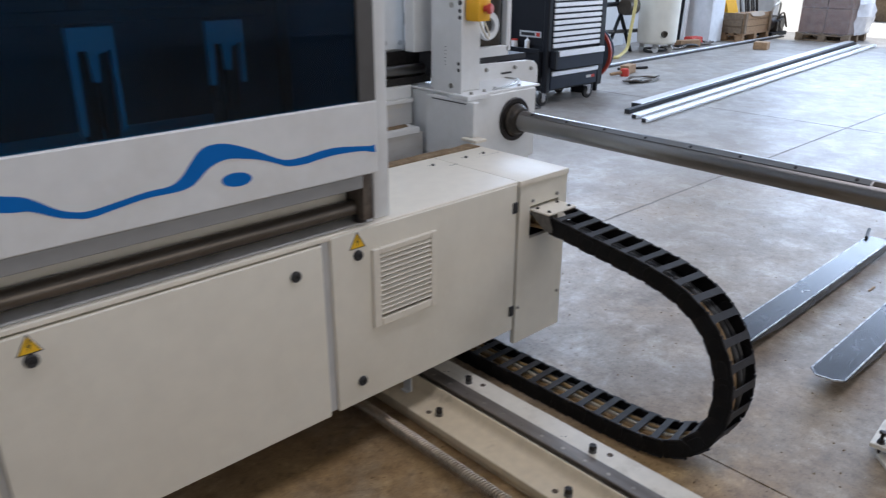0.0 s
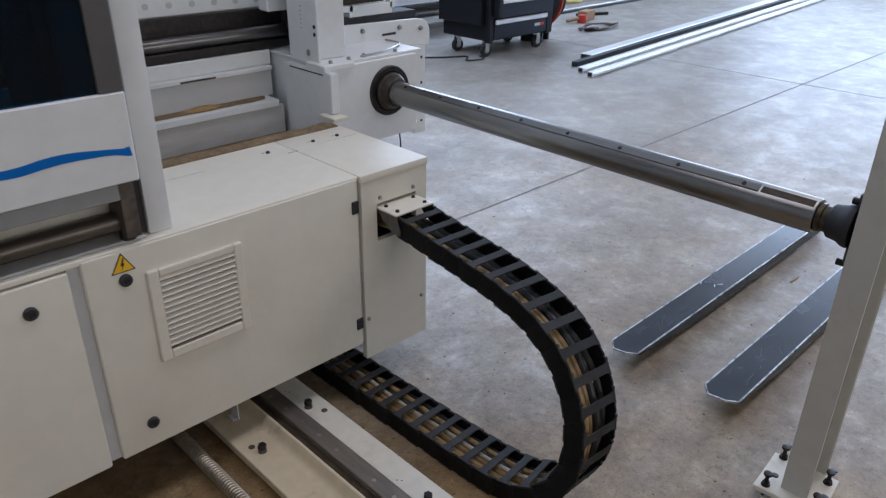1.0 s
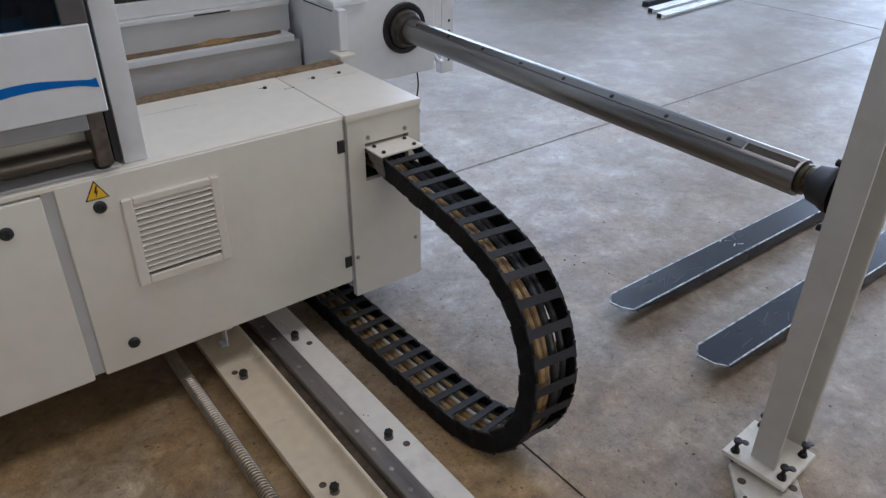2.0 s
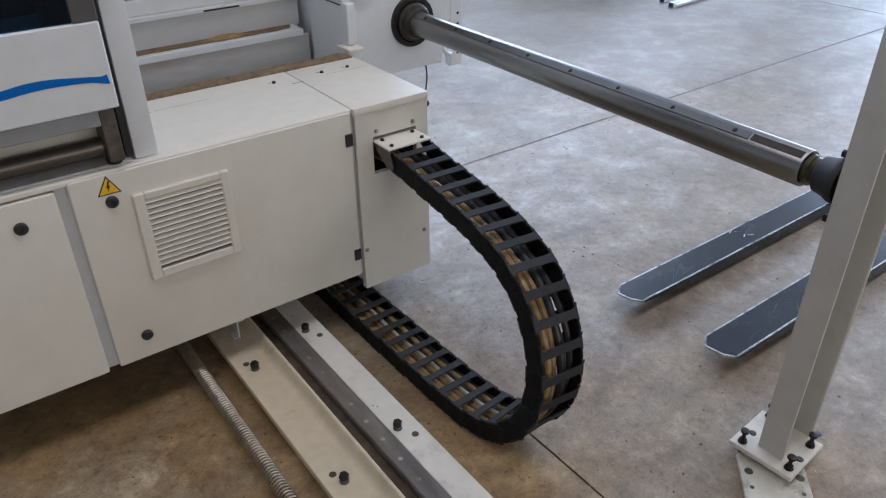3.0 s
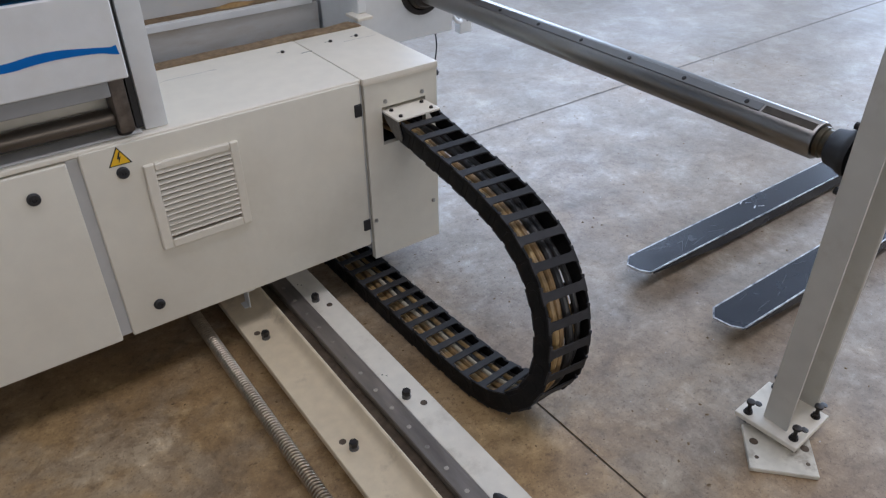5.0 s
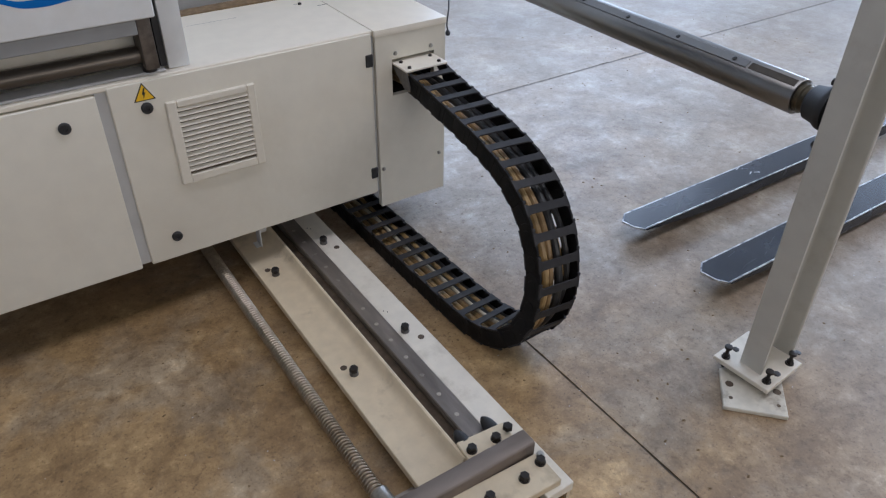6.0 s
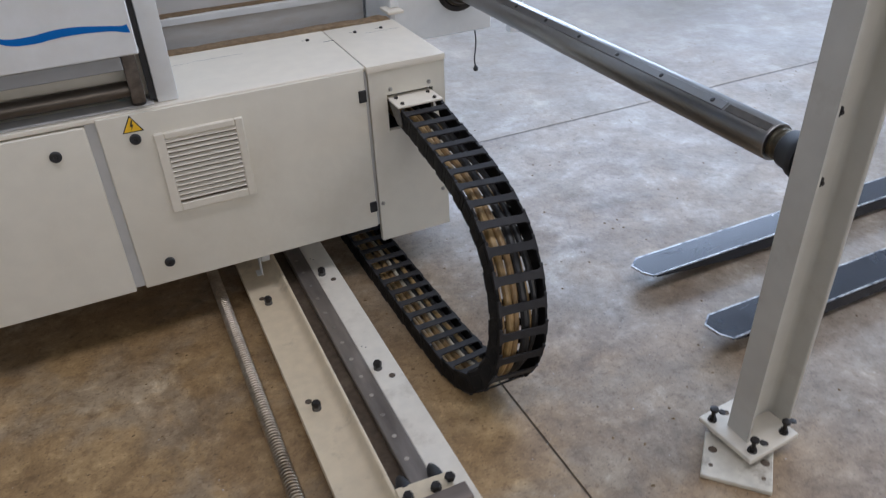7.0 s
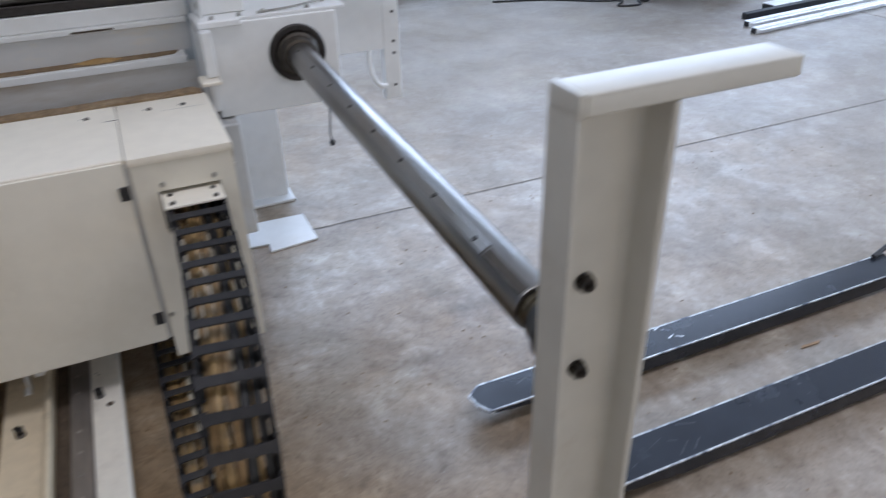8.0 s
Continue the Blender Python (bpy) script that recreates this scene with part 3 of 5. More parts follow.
# side cover with the opening for the cable chain
END = FRONT
cover = part("side_cover", box((2.157, 2.212), (END, END + 0.02), (0.130, 0.719)), CREAM, cab, "cream side cover with a cable opening")
bm = box((2.365, 2.407), (END, END + 0.02), (0.130, 0.719))
box((2.212, 2.365), (END, END + 0.02), (0.638, 0.719), bm=bm)
box((2.212, 2.365), (END, END + 0.02), (0.130, 0.520), bm=bm)
part("cover_face", bm, CREAM, cover)
bm = box((2.404, 2.4075), (END + 0.0205, 2.388), (0.130, 0.719))
part("cover_side", bm, CREAM, cover)
# black cavity of the opening: its shade put into near-black walls
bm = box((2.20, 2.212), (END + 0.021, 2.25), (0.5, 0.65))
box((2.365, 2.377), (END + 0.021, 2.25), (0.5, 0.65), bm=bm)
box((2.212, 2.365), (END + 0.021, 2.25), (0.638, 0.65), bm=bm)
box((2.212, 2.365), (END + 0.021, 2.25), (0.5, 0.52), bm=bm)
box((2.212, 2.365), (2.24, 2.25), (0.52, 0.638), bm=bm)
part("dark_cavity", bm, DARK, cover)
bracket = part("chain_bracket", prism([(1.884, 0.6205), (1.884, 0.6265), (1.99, 0.6275), (1.99, 0.6215)], "x", 2.2145, 2.3625, 0.001), COVER, cover, "cream bracket plate with four bolts")
for x in (2.2165, 2.3605):
    part("cheek", prism([(1.888, 0.620), (1.975, 0.6212), (1.95, 0.600), (1.905, 0.566), (1.872, 0.564), (1.868, 0.578)], "x", x, x + 0.003), ZINCD, bracket)
for x in (2.236, 2.342):
    for y, z in ((1.902, 0.6265), (1.952, 0.627)):
        put("bolt", BOLT_K, bracket, (x, y, z), Matrix.Diagonal((0.52, 0.52, 0.4, 1)))
for x, z in ((2.224, 0.655), (2.352, 0.655), (2.168, 0.272), (2.386, 0.271)):
    put("screw", BOLT_Z, cover, (x, END, z), TO_SOUTH)
for z in (0.30, 0.66):
    put("screw", BOLT_Z, cover, (2.4075, 2.0, z), pose(0, 0, 0, 0, 90, 0))
for x in (2.076, 2.24, 2.333):
    part("scratch", box((x - 0.017, x - 0.005), (2.3115, 2.313), (0.7365, 0.7375)), DARK, cab)
    put("screw", SCREW_K, cab, (x, 2.305, 0.737))
random.seed(12)
heap = [(1.2, 0.735)] + [(1.2 + 0.02 * k, 0.7395 + 0.003 * abs(math.sin(k * 0.23)) + (0.004 if k > 50 else 0.0015) * random.random()) for k in range(60)] + [(2.40, 0.735)]
part("dust_ridge", prism(heap, "y", 2.384, 2.436), DUST, cab, "uneven ridge of brown wood dust")
part("gasket", box((-0.6, 2.40), (2.3885, 2.432), (0.70, 0.739)), DUST, cab, "ridge of brown wood dust")
part("side_panel", box((2.15, 2.40), (2.37, 2.387), (0.15, 0.714)), GREYP, cab)

# ---- hood with the tinted window ----
hood = thing("machine_hood", "white machine hood with a blue-tinted window and a blue wave stripe", "machine hood", (0.6, 2.2, 0.75))
apron = part("apron_panel", box((-0.6, 1.549), (1.945, 1.972), (0.888, 1.079), 0.003), WHITE, hood)
WAVE = [(0.50, 1.055, 1.022), (0.659, 1.011, 0.978), (0.706, 0.997, 0.970), (0.752, 0.965, 0.947), (0.781, 0.952, 0.938), (0.812, 0.947, 0.932), (0.870, 0.954, 0.940), (0.930, 0.962, 0.948), (0.980, 0.964, 0.948), (1.008, 0.977, 0.949), (1.034, 1.006, 0.955), (1.056, 1.028, 0.971), (1.081, 1.037, 0.989), (1.119, 1.035, 0.999), (1.160, 1.021, 0.993), (1.202, 1.002, 0.983), (1.246, 0.979, 0.966), (1.276, 0.970, 0.954), (1.324, 0.970, 0.951), (1.373, 0.976, 0.956), (1.425, 0.976, 0.958), (1.497, 0.967, 0.954), (1.530, 0.963, 0.946), (1.5485, 0.971, 0.943)]
top_line = spline([(x, 0, a) for x, a, b in WAVE], 0.012)
low_line = spline([(x, 0, b) for x, a, b in WAVE], 0.012)
bm = bmesh.new()
top_line, low_line = [top_line[round(k * (len(top_line) - 1) / 119)] for k in range(120)], [low_line[round(k * (len(low_line) - 1) / 119)] for k in range(120)]
row = [(bm.verts.new((a.x, 1.9442, a.z)), bm.verts.new((b.x, 1.9442, b.z))) for a, b in zip(top_line, low_line)]
for (a, b), (c, d) in zip(row, row[1:]):
    bm.faces.new((a, b, d, c))
part("wave_stripe", bm, BLUE, apron, "blue vinyl wave stripe")
bm = bmesh.new()
bm.faces.new([bm.verts.new((1.139 + 0.038 * math.cos(a), 1.9442, 0.948 + 0.0165 * math.sin(a) - 0.003 * math.cos(a))) for a in (2 * math.pi * k / 36 for k in range(36))])
part("wave_dot", bm, BLUE, apron, "blue vinyl oval")
pane = part("window_pane", box((-0.6, 1.497), (1.952, 1.958), (1.080, 2.25)), GLASS, hood, "dark blue-tinted window pane")
pane.visible_shadow = False
part("window_profile", box((1.497, 1.549), (1.946, 1.985), (1.080, 2.25), 0.002), MULLION, hood, "dark grey window profile")
part("corner_post", box((1.566, 1.621), (1.990, 2.86), (0.738, 2.25), 0.004, seg=2), WHITE, hood, "white upright hood end")
part("apron_strip", box((-0.6, 1.5025), (1.951, 1.973), (0.851, 0.8875), 0.002), GREYD, hood, "grey strip along the lower edge of the hood")
part("apron_soffit", box((-0.6, 1.552), (1.972, 2.05), (0.886, 0.894)), GREYP, hood)
part("apron_return", box((-0.6, 1.552), (2.042, 2.056), (0.750, 0.886)), CREAM, hood)
# open gap beside the post: its shade put in as a black strip
part("gap_shade_strip", box((1.5495, 1.5655), (2.0, 2.03), (0.745, 2.25)), RUBBER, hood, "black strip standing for the shaded gap beside the post")
part("guide_tube", rod((-0.6, 2.003, 0.785), (1.503, 2.003, 0.785), 0.022, 24), GTUBE, hood, "dark steel guide tube")
part("tube_bracket", box((1.503, 1.538), (1.956, 2.035), (0.757, 0.8865), 0.006, seg=2), BRACKET, hood, "stained steel end bracket of the guide tube")
part("tube_foot", rod((1.519, 1.992, 0.744), (1.519, 1.992, 0.766), 0.018, 14), BLACKST, hood)
part("roof_sheet", box((-0.6, 1.622), (1.945, 2.86), (2.25, 2.27)), WHITE, hood)
# the hood's inner shade is put into the dark grey of this sheet
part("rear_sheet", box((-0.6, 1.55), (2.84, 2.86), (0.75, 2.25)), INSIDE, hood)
# sheet added over the white end wall; its dark grey stands for shade
part("end_shade_sheet", box((1.5595, 1.5655), (2.04, 2.84), (0.75, 2.25)), INSIDE, hood)
# what shows dimly behind the window
inner = thing("feed_unit", "pale feed unit with dark fingers, dim behind the tinted window", "machine part", (0.9, 2.45, 0.75))
part("beam", box((-0.4, 1.45), (2.30, 2.36), (1.62, 1.74), 0.004), TUBE, inner)
for x0, w, z0, z1, h in ((0.957, 0.113, 1.0, 1.262, 0.055), (1.315, 0.11, 1.09, 1.26, 0.06)):
    plate = part("plate", prism([(x0, z1), (x0, z0), (x0 + 0.016, z0), (x0 + 0.02, z1 - h), (x0 + 0.043, z1 - h), (x0 + 0.05, z1 - 0.132), (x0 + 0.066, z1 - 0.132), (x0 + 0.07, z1 - h - 0.01), (x0 + w - 0.012, z1 - h), (x0 + w - 0.012, z0), (x0 + w, z0), (x0 + w, z1)], "y", 2.38, 2.40), INNER, inner)
    part("finger", box((x0 + 0.018, x0 + 0.045), (2.405, 2.43), (z0 - 0.05, z1 - h + 0.01), 0.006), RUBBER, plate)
    part("finger", box((x0 + w - 0.045, x0 + w - 0.01), (2.405, 2.43), (z0 - 0.08, z1 - h + 0.01), 0.006), RUBBER, plate)
    part("stem", rod((x0 + w / 2, 2.46, 0.8), (x0 + w / 2, 2.46, 1.62), 0.02), TUBE, inner)
part("upright", box((1.525, 1.56), (2.36, 2.38), (0.8, 1.62), 0.002), TUBE, inner)
part("cross_rail", box((-0.4, 1.52), (2.41, 2.43), (1.268, 1.30), 0.002), TUBE, inner)
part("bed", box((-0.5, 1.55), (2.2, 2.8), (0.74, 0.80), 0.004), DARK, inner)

# ---- bed of the machine behind the cabinet ----
bed = thing("machine_bed", "pale grey machine bed with ribbed ledges and wood dust", "machine", (2.2, 2.8, 0.0))
part("trough", box((-0.6, 2.46), (2.43, 2.78), (0.50, 0.52)), DUST, bed, "trough covered with brown wood dust")
part("lower_panel", box((-0.6, 2.43), (2.757, 2.775), (0.52, 0.733)), DUSTYP, bed)
part("dust_bank", prism([(2.757, 0.52), (2.757, 0.632), (2.745, 0.615), (2.70, 0.52)], "x", -0.6, 2.43), DUST, bed, "bank of brown wood dust")
part("ledge", box((-0.6, 2.405), (2.745, 2.85), (0.733, 0.757), 0.002), WHITE, bed)
random.seed(31)
edge_dust = [(-0.6, 2.822)] + [(-0.6 + 0.03 * k, 2.755 + 0.012 * abs(math.sin(k * 0.13)) + random.uniform(0, 0.006) + 0.02 * max(0, (k - 80) / 20) ** 2) for k in range(100)] + [(2.385, 2.81), (2.385, 2.822)]
part("ledge_dust", prism(edge_dust, "z", 0.757, 0.7595), DUST, bed, "strip of brown wood dust")
pile = lathe([(0.05, 0.0), (0.042, 0.004), (0.028, 0.009), (0.012, 0.013), (0, 0.014)], (0, 0, 0), (0, 0, 1), 18)
for v in pile.verts:
    v.co.x, v.co.y = v.co.x * 1.5 * (1 + 0.2 * math.sin(v.co.y * 90)), v.co.y * 0.45
bmesh.ops.translate(pile, verts=pile.verts, vec=(2.13, 2.797, 0.7575))
part("dust_pile", pile, SAWDUST, bed, "small pile of orange-brown sawdust")
part("upper_panel", box((-0.6, 2.43), (2.825, 2.85), (0.757, 0.850)), PALEDUST, bed)
part("rib", box((-0.6, 2.43), (2.812, 2.85), (0.850, 0.866), 0.002), WHITE, bed)
part("slot", box((2.07, 2.20), (2.810, 2.8125), (0.853, 0.859)), BROWNST, bed)
part("beam", box((-0.6, 2.44), (2.835, 2.95), (0.866, 0.918), 0.003), WHITE, bed)
part("guide_tube", rod((-0.6, 2.875, 0.972), (2.56, 2.875, 0.972), 0.026, 24), POLISH, bed, "shiny oily guide tube")
part("guide_strip", box((-0.6, 2.56), (2.845, 2.90), (0.919, 0.95), 0.003), BLACKST, bed, "black oily guide strip")
# dark backing sheet between the guide tube and the rear panel
part("tube_backing", box((-0.6, 2.56), (2.905, 2.922), (0.93, 1.052)), BLACKST, bed)
part("tube_rest", box((-0.6, 2.5), (2.87, 2.92), (0.918, 0.93)), BROWNST, bed)
upper = part("rear_panel", box((-0.6, 2.47), (2.925, 2.945), (1.055, 2.0), 0.003), WHITE, bed, "white rear panel with a row of holes")
for k in range(7):
    part("hole", lathe([(0, 0), (0.011, 0), (0.011, 0.006)], (1.956 + k * 0.083, 2.9235, 1.094 - 0.0018 * k), (0, 1, 0), 14), GREYP, upper)
part("rear_wall", box((-0.6, 2.5), (2.95, 3.0), (0.3, 2.0)), GREYP, bed)
part("carriage_block", box((1.70, 2.06), (2.24, 2.60), (0.066, 0.20), 0.006), GREYP, bed)
part("carriage_block", box((0.2, 0.6), (2.24, 2.60), (0.0, 0.20), 0.006), GREYP, bed)
part("underframe", box((-0.6, 2.5), (2.45, 2.95), (0.2, 0.60), 0.004), GREYP, bed)
# unseen back sheet, added to keep north light from under the machine
part("skirt", box((-0.6, 2.45), (2.90, 2.95), (0.0, 0.60)), GREYP, bed)
lug = part("lug", box((1.765, 1.795), (2.115, 2.25), (0.075, 0.19), 0.003), WHITE, bed)
put("bolt", BOLT_K, lug, (1.78, 2.135, 0.190), Matrix.Diagonal((1, 1, 1, 1)))

tab = part("cable_tab", box((1.752, 1.756), (2.062, 2.102), (0.0575, 0.20), 0.001), WHITE, bed, "thin white bent sheet tab")
part("tab_foot", box((1.736, 1.7515), (2.066, 2.10), (0.0575, 0.061), 0.001), WHITE, tab)

# ---- spindle housing ----
house = thing("spindle_housing", "white spindle housing with a round flange for the shaft", "machine housing", (2.65, 2.7, 0.0))
part("body", box((2.455, 2.865), (2.505, 2.90), (0.605, 0.902), 0.004), WHITE, house)
part("side_sheet", box((2.432, 2.455), (2.47, 2.735), (0.64, 0.893), 0.003), WHITE, house)
part("corner_bar", box((2.43, 2.462), (2.455, 2.50), (0.755, 0.8925), 0.003), WHITE, house)
part("foot_tab", box((2.405, 2.465), (2.415, 2.50), (0.742, 0.753), 0.002), COVER, house)
part("top_ledge", box((2.43, 2.56), (2.488, 2.60), (0.893, 0.913), 0.003), WHITE, house)
part("top_plate", box((2.45, 2.90), (2.515, 2.90), (0.902, 0.912), 0.002), WHITE, house)
part("seam", box((2.4305, 2.432), (2.50, 2.70), (0.880, 0.884)), DARK, house)
part("wing_sheet", box((2.85, 3.122), (2.80, 2.815), (0.665, 0.90), 0.002), WHITE, house)
wing = part("strap", box((3.122, 3.188), (2.80, 2.84), (0.465, 0.855), 0.003), WHITE, house, "white upright strap with drilled holes")
for z in (0.52, 0.645, 0.69, 0.80):
    part("hole", lathe([(0, 0), (0.006, 0), (0.006, 0.004)], (3.162, 2.7985, z), (0, 1, 0), 12), DARK, wing)
out = [(2.60, 0.905), (3.16, 0.862), (3.16, 0.925), (3.15, 0.95), (3.125, 0.968), (3.09, 0.974), (2.60, 0.985)]
flank = part("rear_plate", prism(out, "y", 2.745, 2.765, 0.002), WHITE, house, "white rounded rear plate")
part("slot", box((2.90, 2.97), (2.7435, 2.746), (0.925, 0.934)), DARK, flank)
for x, z in ((2.80, 0.955), (2.99, 0.95), (3.105, 0.935)):
    put("bolt", BOLT_Z, flank, (x, 2.745, z), TO_SOUTH @ Matrix.Diagonal((1.5, 1.5, 1.8, 1)))
for x, y in ((2.48, 2.52), (2.565, 2.53), (2.64, 2.54), (2.78, 2.53), (2.85, 2.6)):
    put("bolt", BOLT_Z, house, (x, y, 0.913), Matrix.Diagonal((1.3, 1.3, 1.6, 1)))
part("oil_pipe", sweep(spline([(2.62, 2.53, 0.917), (2.70, 2.54, 0.917), (2.78, 2.56, 0.919), (2.88, 2.62, 0.919), (2.89, 2.72, 0.917)], 0.015), 0.0035, 8), ZINC, house)
AXIS_A, AXIS_B = Vector((2.726, 2.505, 0.782)), Vector((2.706, 0.86, 0.779))
WAY = (AXIS_B - AXIS_A).normalized()
flange = part("flange", lathe([(0.0, -0.003), (0.092, -0.003), (0.092, 0.006), (0.088, 0.010), (0.074, 0.010), (0.070, 0.006), (0.060, 0.006)], AXIS_A, WAY, 40), BLACKST, house, "round black flange")
part("hub", lathe([(0.070, 0.004), (0.068, 0.018), (0.060, 0.024), (0.056, 0.040), (0.052, 0.046), (0.043, 0.048), (0.040, 0.060), (0.0, 0.060)], AXIS_A, WAY, 36), HUB, flange, "oily brown hub")
leg = part("leg_sheet", box((2.56, 2.735), (3.08, 3.12), (0.0, 0.62), 0.003), WHITE, house)
part("leg_flange", box((2.53, 2.75), (3.02, 3.14), (0.0, 0.012), 0.002), WHITE, leg)
part("pendant_cable", sweep(spline([(2.82, 2.56, 0.60), (2.823, 2.555, 0.54), (2.818, 2.56, 0.47), (2.822, 2.558, 0.44)], 0.01), 0.003, 8), RUBBER, house)
part("plug", lathe([(0, 0), (0.008, 0.002), (0.011, 0.012), (0.006, 0.022), (0, 0.024)], (2.822, 2.558, 0.42), (0, 0, 1), 12), RUBBER, house)
part("hook_pipe", sweep(spline([(3.065, 2.80, 0.665), (3.06, 2.79, 0.61), (3.07, 2.785, 0.56), (3.095, 2.785, 0.53), (3.13, 2.80, 0.52)], 0.012), 0.010, 10), WHITE, house)
sole = thing("sole_plate", "white painted steel plate lying on the concrete floor", "steel plate", (2.64, 2.75, 0.0))
part("plate", prism([(2.40, 2.885), (2.742, 2.876), (2.745, 2.652), (2.556, 2.63), (2.559, 2.69), (2.40, 2.70)], "z", 0.0, 0.008, 0.001), WHITE, sole)

# ---- column with the emergency stop ----
col = thing("machine_column", "white square steel column with bolt holes on the spindle housing", "machine column", (2.53, 2.66, 0.913))
part("shaft_box", box((2.462, 2.592), (2.58, 2.74), (0.913, 2.05), 0.004), WHITE, col)
part("side_plate", box((2.452, 2.462), (2.55, 2.712), (0.905, 1.95), 0.002), WHITE, col, "white side plate with bolt holes")
for y, z, r in ((2.565, 1.005, 0.007), (2.565, 1.03, 0.007), (2.56, 1.205, 0.008), (2.56, 1.23, 0.008), (2.56, 1.26, 0.01)):
    part("hole", lathe([(0, 0), (r, 0), (r, 0.004)], (2.4505, y, z), (1, 0, 0), 12), DARK, col)
for y, z in ((2.607, 1.25), (2.607, 0.94)):
    part("pin", lathe([(0.011, 0), (0.011, -0.002), (0.009, -0.003), (0.005, -0.002), (0, -0.002)], (2.4515, y, z), (1, 0, 0), 16), ZINC, col, "dull steel dowel end")
for k in range(6):
    part("dimple", lathe([(0, 0), (0.002, 0), (0.002, 0.004)], (2.4505, 2.64, 1.02 + 0.014 * k), (1, 0, 0), 8), DARK, col)
fr = part("gear_frame", box((2.78, 3.0), (2.795, 2.83), (1.0, 1.045), 0.003), WHITE, col, "white frame round the drive")
part("frame_side", box((2.985, 3.015), (2.795, 2.83), (1.02, 1.8), 0.003), WHITE, fr)
part("frame_side", box((2.592, 2.80), (2.795, 2.83), (1.02, 1.045), 0.003), WHITE, fr)
part("drive_back", box((2.6, 2.99), (2.84, 2.86), (1.02, 1.8)), BROWNST, fr)
part("drive_ring", lathe([(0.034, 0.0), (0.034, 0.02), (0.060, 0.02), (0.064, 0.01), (0.064, 0)], (2.843, 2.79, 1.140), (0, -1, 0), 28), WHITE, fr, "white round drive ring")
part("drive_hub", lathe([(0, 0.012), (0.02, 0.012), (0.024, 0.0), (0.03, 0)], (2.843, 2.79, 1.140), (0, -1, 0), 20), RUBBER, fr)
part("belt_guard", box((2.60, 3.13), (2.80, 2.90), (0.975, 1.0), 0.002), DARK, col)
part("slide_block", box((2.424, 2.53), (2.80, 2.86), (1.055, 1.9), 0.004), WHITE, col)
part("slide_block", box((2.535, 2.60), (2.75, 2.90), (0.94, 1.9), 0.004), DARK, col)
stop = part("stop_box", box((2.497, 2.567), (2.505, 2.578), (1.19, 1.275), 0.008, seg=2), YELLOW, col, "yellow emergency-stop box")
part("stop_button", lathe([(0, 0.034), (0.016, 0.033), (0.020, 0.028), (0.020, 0.018), (0.012, 0.014), (0.012, 0)], (2.53, 2.505, 1.238), (0.35, -1, 0.0), 20), RED, stop, "red mushroom push button")
part("cable_loop", sweep(spline([(2.545, 2.545, 1.195), (2.555, 2.535, 1.155), (2.59, 2.54, 1.12), (2.635, 2.575, 1.13), (2.665, 2.63, 1.17), (2.66, 2.66, 1.21)], 0.012), 0.004, 8), HOSE_W, col)

# ---- steel shaft ----
shaft = thing("steel_shaft", "bare round steel shaft with screwed key bars reaching the post", "shaft", tuple(AXIS_A))
part("tube", lathe([(0.0, 0.05), (0.040, 0.05), (0.0425, 0.053), (0.0425, 1.555), (0.041, 1.558), (0.030, 1.558), (0.030, 1.60), (0.0, 1.60)], AXIS_A, WAY, 48), STEEL, shaft)
SIDE = WAY.cross(Vector((0, 0, 1))).normalized()
if SIDE.x < 0:
    SIDE = -SIDE
RISE = SIDE.cross(WAY).normalized()
if RISE.z < 0:
    RISE = -RISE
for angle in (122, 302):
    a = radians(angle)
    face, along = SIDE * math.cos(a) + RISE * math.sin(a), WAY
    wide = face.cross(along).normalized()
    m = Matrix((wide.to_4d(), along.to_4d(), face.to_4d(), (0, 0, 0, 1))).transposed()
    m[3] = (0, 0, 0, 1)
    for r in range(3):
        m[r][3] = AXIS_A[r]
    bm = box((-0.011, 0.011), (0.06, 1.42), (0.036, 0.0448), 0.001)
    bmesh.ops.transform(bm, matrix=m, verts=bm.verts)
    bar = part("key_bar", bm, STEEL, shaft, "flat screwed key bar")
    bm = box((-0.0095, 0.0095), (1.425, 1.552), (0.036, 0.0430), 0.0005)
    bmesh.ops.transform(bm, matrix=m, verts=bm.verts)
    part("keyway", bm, BROWNST, shaft, "dark open end of the keyway")
    for k in range(8):
        p = m @ Vector((0, 0.12 + 0.18 * k, 0.0446))
        put("screw", SCREW_K, bar, p, face.to_track_quat("Z", "Y").to_matrix().to_4x4() @ Matrix.Diagonal((1.0, 1.0, 0.35, 1)))
part("end_collar", lathe([(0.030, 1.556), (0.035, 1.56), (0.035, 1.570), (0.0315, 1.573), (0.0315, 1.59)], AXIS_A, WAY, 32), BRASS, shaft, "brass end collar")

# ---- bearing post ----


def channel(x0, x1, y0, y1, thick, r):
    """Section of a rolled channel, open towards the south, with filleted inner corners."""
    a, b, w = x0 + thick, x1 - thick, y1 - thick
    turn = [radians(18 * k) for k in range(6)]
    left = [(a + r - r * math.cos(t), w - r + r * math.sin(t)) for t in turn]
    right = [(b - r + r * math.sin(t), w - r + r * math.cos(t)) for t in turn]
    return [(x0, y0), (x0, y1), (x1, y1), (x1, y0), (b + 0.002, y0), (b, y0 + 0.003)] + right[::-1] + left[::-1] + [(a, y0 + 0.003), (a - 0.002, y0)]


